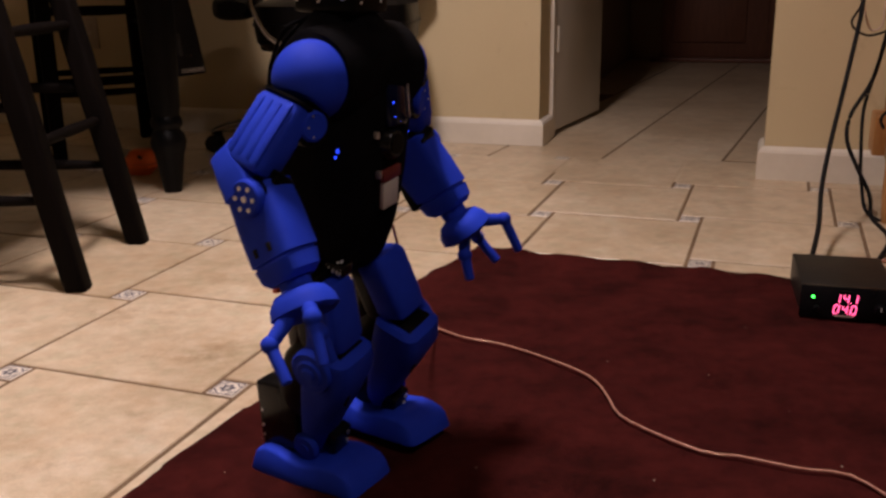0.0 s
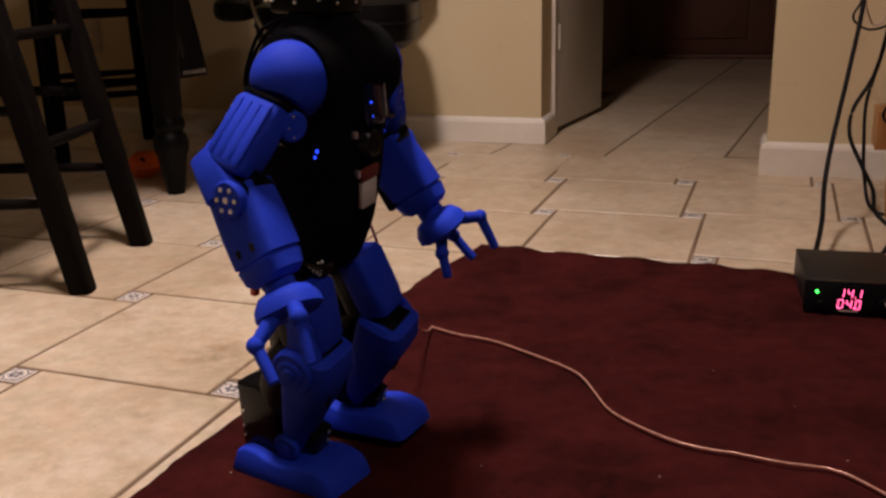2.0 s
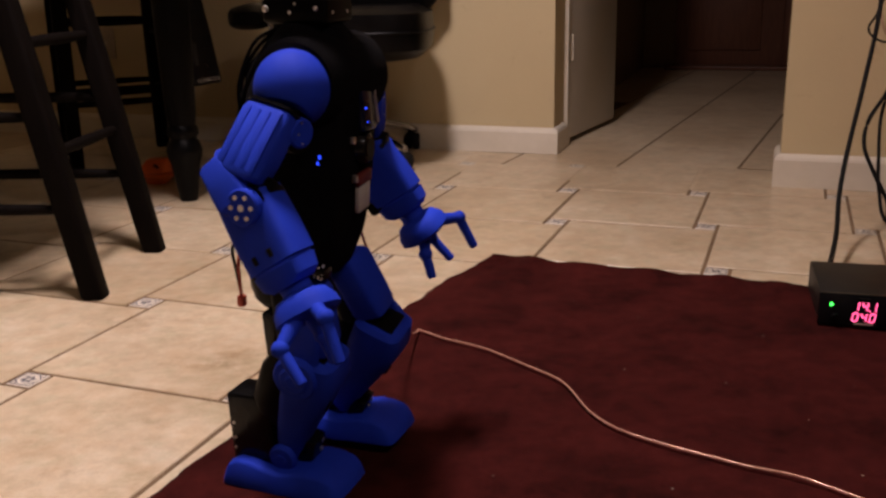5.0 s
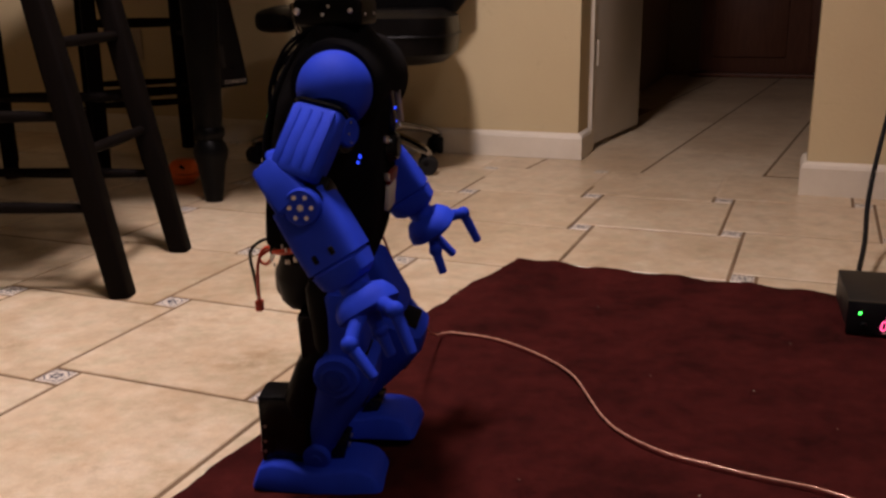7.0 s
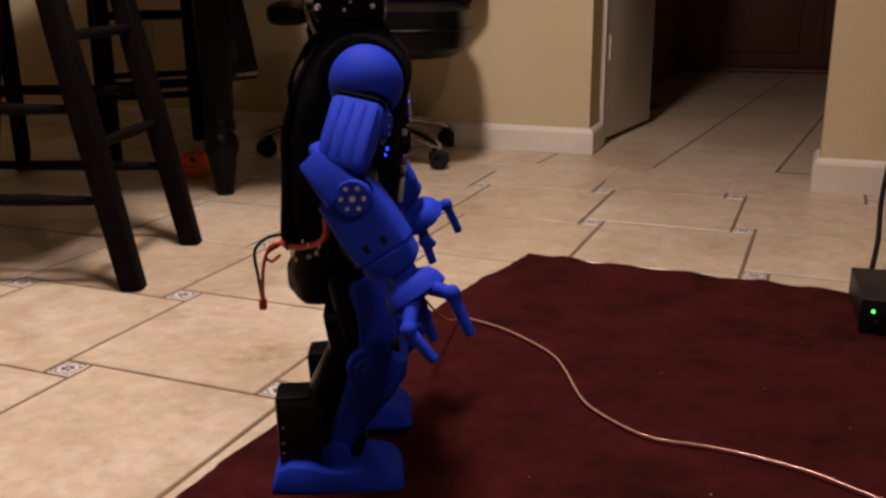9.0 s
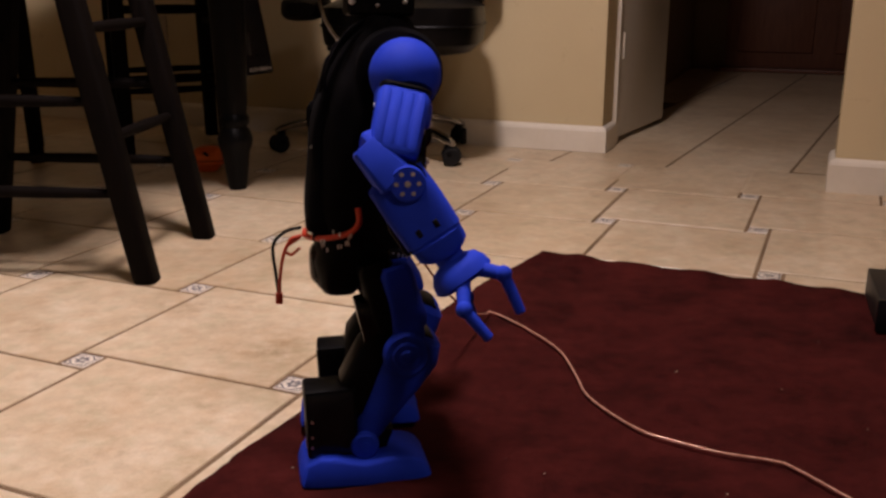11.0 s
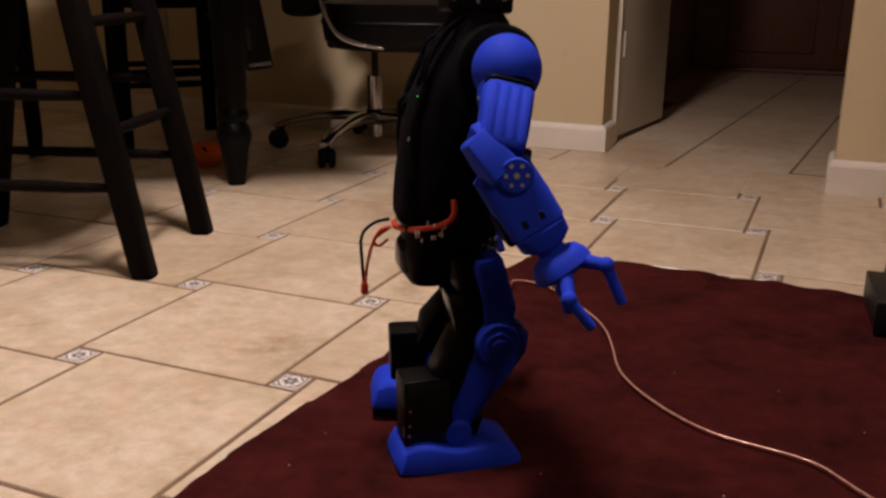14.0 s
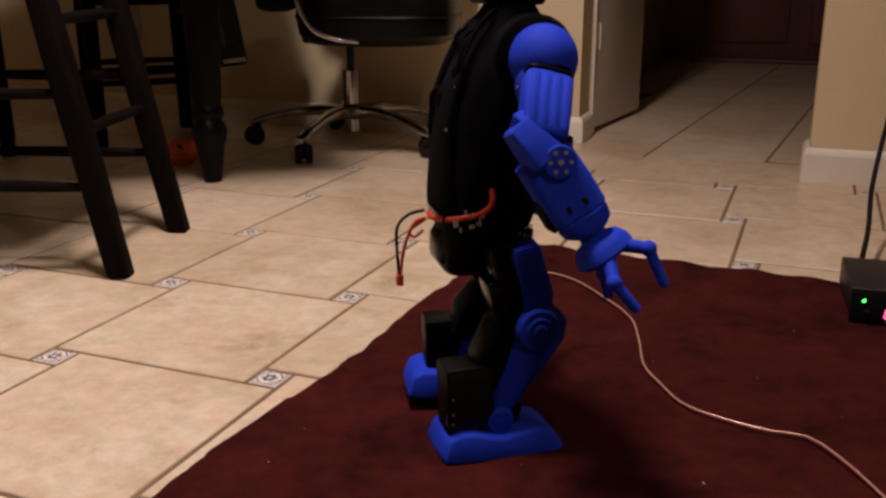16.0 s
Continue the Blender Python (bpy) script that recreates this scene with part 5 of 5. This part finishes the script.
FOOT_LEFT_ROWS = [
    (0, pose(0.0016, 1.0195, 0.0137, -1.17, -1.09, -41.02)),
    (0.5, pose(-0.0013, 1.0440, 0.0001, 2.34, -0.62, -40.31)),
    (1, pose(-0.0124, 1.0234, 0.0144, 0.30, -1.27, -37.64)),
    (1.5, pose(-0.0158, 1.0435, 0.0001, 2.34, -0.38, -37.00)),
    (2, pose(-0.0291, 1.0246, 0.0143, -0.24, -1.23, -31.75)),
    (2.5, pose(-0.0303, 1.0444, 0.0001, 2.09, -0.41, -35.05)),
    (3, pose(-0.0391, 1.0274, 0.0148, -0.25, -1.39, -29.97)),
    (3.5, pose(-0.0433, 1.0472, 0.0001, 1.47, -0.38, -30.06)),
    (4, pose(-0.0532, 1.0280, 0.0148, 0.02, -1.38, -31.01)),
    (4.5, pose(-0.0549, 1.0543, 0.0001, 1.69, -0.58, -26.92)),
    (5, pose(-0.0618, 1.0317, 0.0146, -0.12, -1.33, -24.31)),
    (5.5, pose(-0.0665, 1.0614, 0.0002, 1.90, -0.79, -23.77)),
    (6, pose(-0.0705, 1.0354, 0.0144, -0.25, -1.27, -17.62)),
    (6.5, pose(-0.0782, 1.0685, 0.0002, 2.11, -0.99, -20.63)),
    (7, pose(-0.0792, 1.0392, 0.0142, -0.38, -1.22, -10.92)),
    (7.5, pose(-0.0870, 1.0688, 0.0001, 1.74, -0.62, -12.09)),
    (8, pose(-0.0893, 1.0475, 0.0149, -0.68, -1.40, -1.58)),
    (8.5, pose(-0.1040, 1.0701, 0.0001, 1.05, -0.25, -5.53)),
    (9, pose(-0.1020, 1.0489, 0.0140, -0.59, -0.73, 1.10)),
    (9.5, pose(-0.1209, 1.0713, 0.0001, 0.36, 0.11, 1.03)),
    (10, pose(-0.1146, 1.0502, 0.0132, -0.50, -0.06, 3.78)),
    (10.5, pose(-0.1378, 1.0726, 0.0001, -0.34, 0.48, 7.59)),
    (11, pose(-0.1133, 1.0515, 0.0124, -0.41, 0.61, 6.46)),
    (11.5, pose(-0.1194, 1.0750, 0.0001, -0.24, 0.34, 13.72)),
    (12, pose(-0.0852, 1.0594, 0.0133, -0.56, 0.86, 5.83)),
    (12.5, pose(-0.0862, 1.0995, 0.0003, -0.73, 1.19, 12.20)),
    (13, pose(-0.0555, 1.0752, 0.0149, -0.84, 1.32, 4.10)),
    (13.5, pose(-0.0537, 1.1028, 0.0002, -0.60, 0.97, 14.17)),
    (14, pose(-0.0253, 1.0854, 0.0154, -0.92, 1.43, 5.06)),
    (14.5, pose(-0.0211, 1.1281, 0.0004, -1.21, 2.01, 11.25)),
    (15, pose(0.0082, 1.0921, 0.0152, -0.89, 1.39, 6.32)),
    (15.5, pose(0.0167, 1.1333, 0.0005, -1.33, 2.25, 11.34)),
    (16, pose(0.0444, 1.0997, 0.0160, -1.03, 1.65, 5.69)),
]


def leg_poses(m, f, s):
    """Thigh, shin and foot in the robot's space, from its pose and that of the foot."""
    local = m.inverted() @ f
    hip = V(HIP_X, MID + s * HIP_Y, HIP_Z)
    ankle = local @ ANKLE
    d = ankle - hip
    reach = min(d.length, THIGH + SHIN - 0.0015)
    d = d.normalized()
    fwd = (local.to_3x3() @ V(1, 0, 0)) * 0.5 + V(0.5, 0, 0)
    fwd = (fwd - d * fwd.dot(d)).normalized()
    along = (THIGH ** 2 - SHIN ** 2 + reach ** 2) / (2 * reach)
    knee = hip + d * along + fwd * math.sqrt(max(0.0, THIGH ** 2 - along ** 2))
    up = frame_of(hip - knee, fwd).to_4x4()
    low = frame_of(knee - ankle, fwd).to_4x4()
    return Matrix.Translation(hip) @ up, Matrix.Translation(knee) @ low, local


def path_at(rows, t):
    """The pose between two rows."""
    for (a, m), (b, k) in zip(rows, rows[1:]):
        if a <= t <= b:
            w = (t - a) / (b - a)
            return Matrix.LocRotScale(m.translation.lerp(k.translation, w), m.to_quaternion().slerp(k.to_quaternion(), w), None)
    return rows[-1][1]


def tether_line(t):
    """The tether's joints from the robot outwards at the time t."""
    times = sorted(TETHER_PLAN)
    a = max(x for x in times if x <= t)
    b = min(x for x in times if x >= t)
    w = 0.0 if a == b else (t - a) / (b - a)

    def even(key):
        line = smooth_line([(x, y, 0.0145) for x, y in TETHER_PLAN[key]][::-1], 8)
        line.append(line[-1] + (line[-1] - line[-4]).normalized() * 0.6)
        return line

    def spots(line, count=90):
        acc = [0.0]
        for p, q in zip(line, line[1:]):
            acc.append(acc[-1] + (q - p).length)
        out, k = [], 0
        for i in range(count):
            s = 0.0135 * i
            while k < len(line) - 2 and acc[k + 1] < s:
                k += 1
            out.append(line[k].lerp(line[k + 1], (s - acc[k]) / max(1e-6, acc[k + 1] - acc[k])))
        return out

    ground = [p.lerp(q, w) for p, q in zip(spots(even(a)), spots(even(b)))]
    top = path_at(ROBOT_ROWS, t) @ ATTACH
    g0 = ground[0]
    hang = [top] + [V(*top.lerp(g0, w).xy, 0.0145 + (top.z - 0.0145) * (1 - w) ** 1.5) for w in (0.10, 0.26, 0.46, 0.72, 0.9)] + [g0]
    line = smooth_line(hang, 10) + ground[1:]
    joints, k = [line[0]], 0
    while len(joints) <= LINKS:
        last = joints[-1]
        while k < len(line) - 2 and (line[k + 1] - last).length < LINK:
            k += 1
        p, q = line[k], line[k + 1]
        lo, hi = 0.0, 1.0
        if (q - last).length < LINK:
            joints.append(last + (q - p).normalized() * LINK)
            continue
        for _ in range(24):
            mid = (lo + hi) / 2
            if (p.lerp(q, mid) - last).length < LINK:
                lo = mid
            else:
                hi = mid
        joints.append(p.lerp(q, hi))
    return joints


def motions():
    walk(robot, ROBOT_ROWS)
    for (s, up, low, sole), rows in zip(LEGS, (FOOT_RIGHT_ROWS, FOOT_LEFT_ROWS)):
        made = [(t, leg_poses(m, f, s)) for (t, m), (_, f) in zip(ROBOT_ROWS, rows)]
        walk(up, [(t, p[0]) for t, p in made])
        walk(low, [(t, p[1]) for t, p in made])
        walk(sole, [(t, p[2]) for t, p in made])
    lines = [(t, tether_line(t)) for t, m in ROBOT_ROWS]
    for k, ob in enumerate(TETHER):
        walk(ob, [(t, Matrix.Translation(line[k]) @ frame_of(line[k + 1] - line[k], (0.1, 0.05, 1)).to_4x4()) for t, line in lines])


motions()
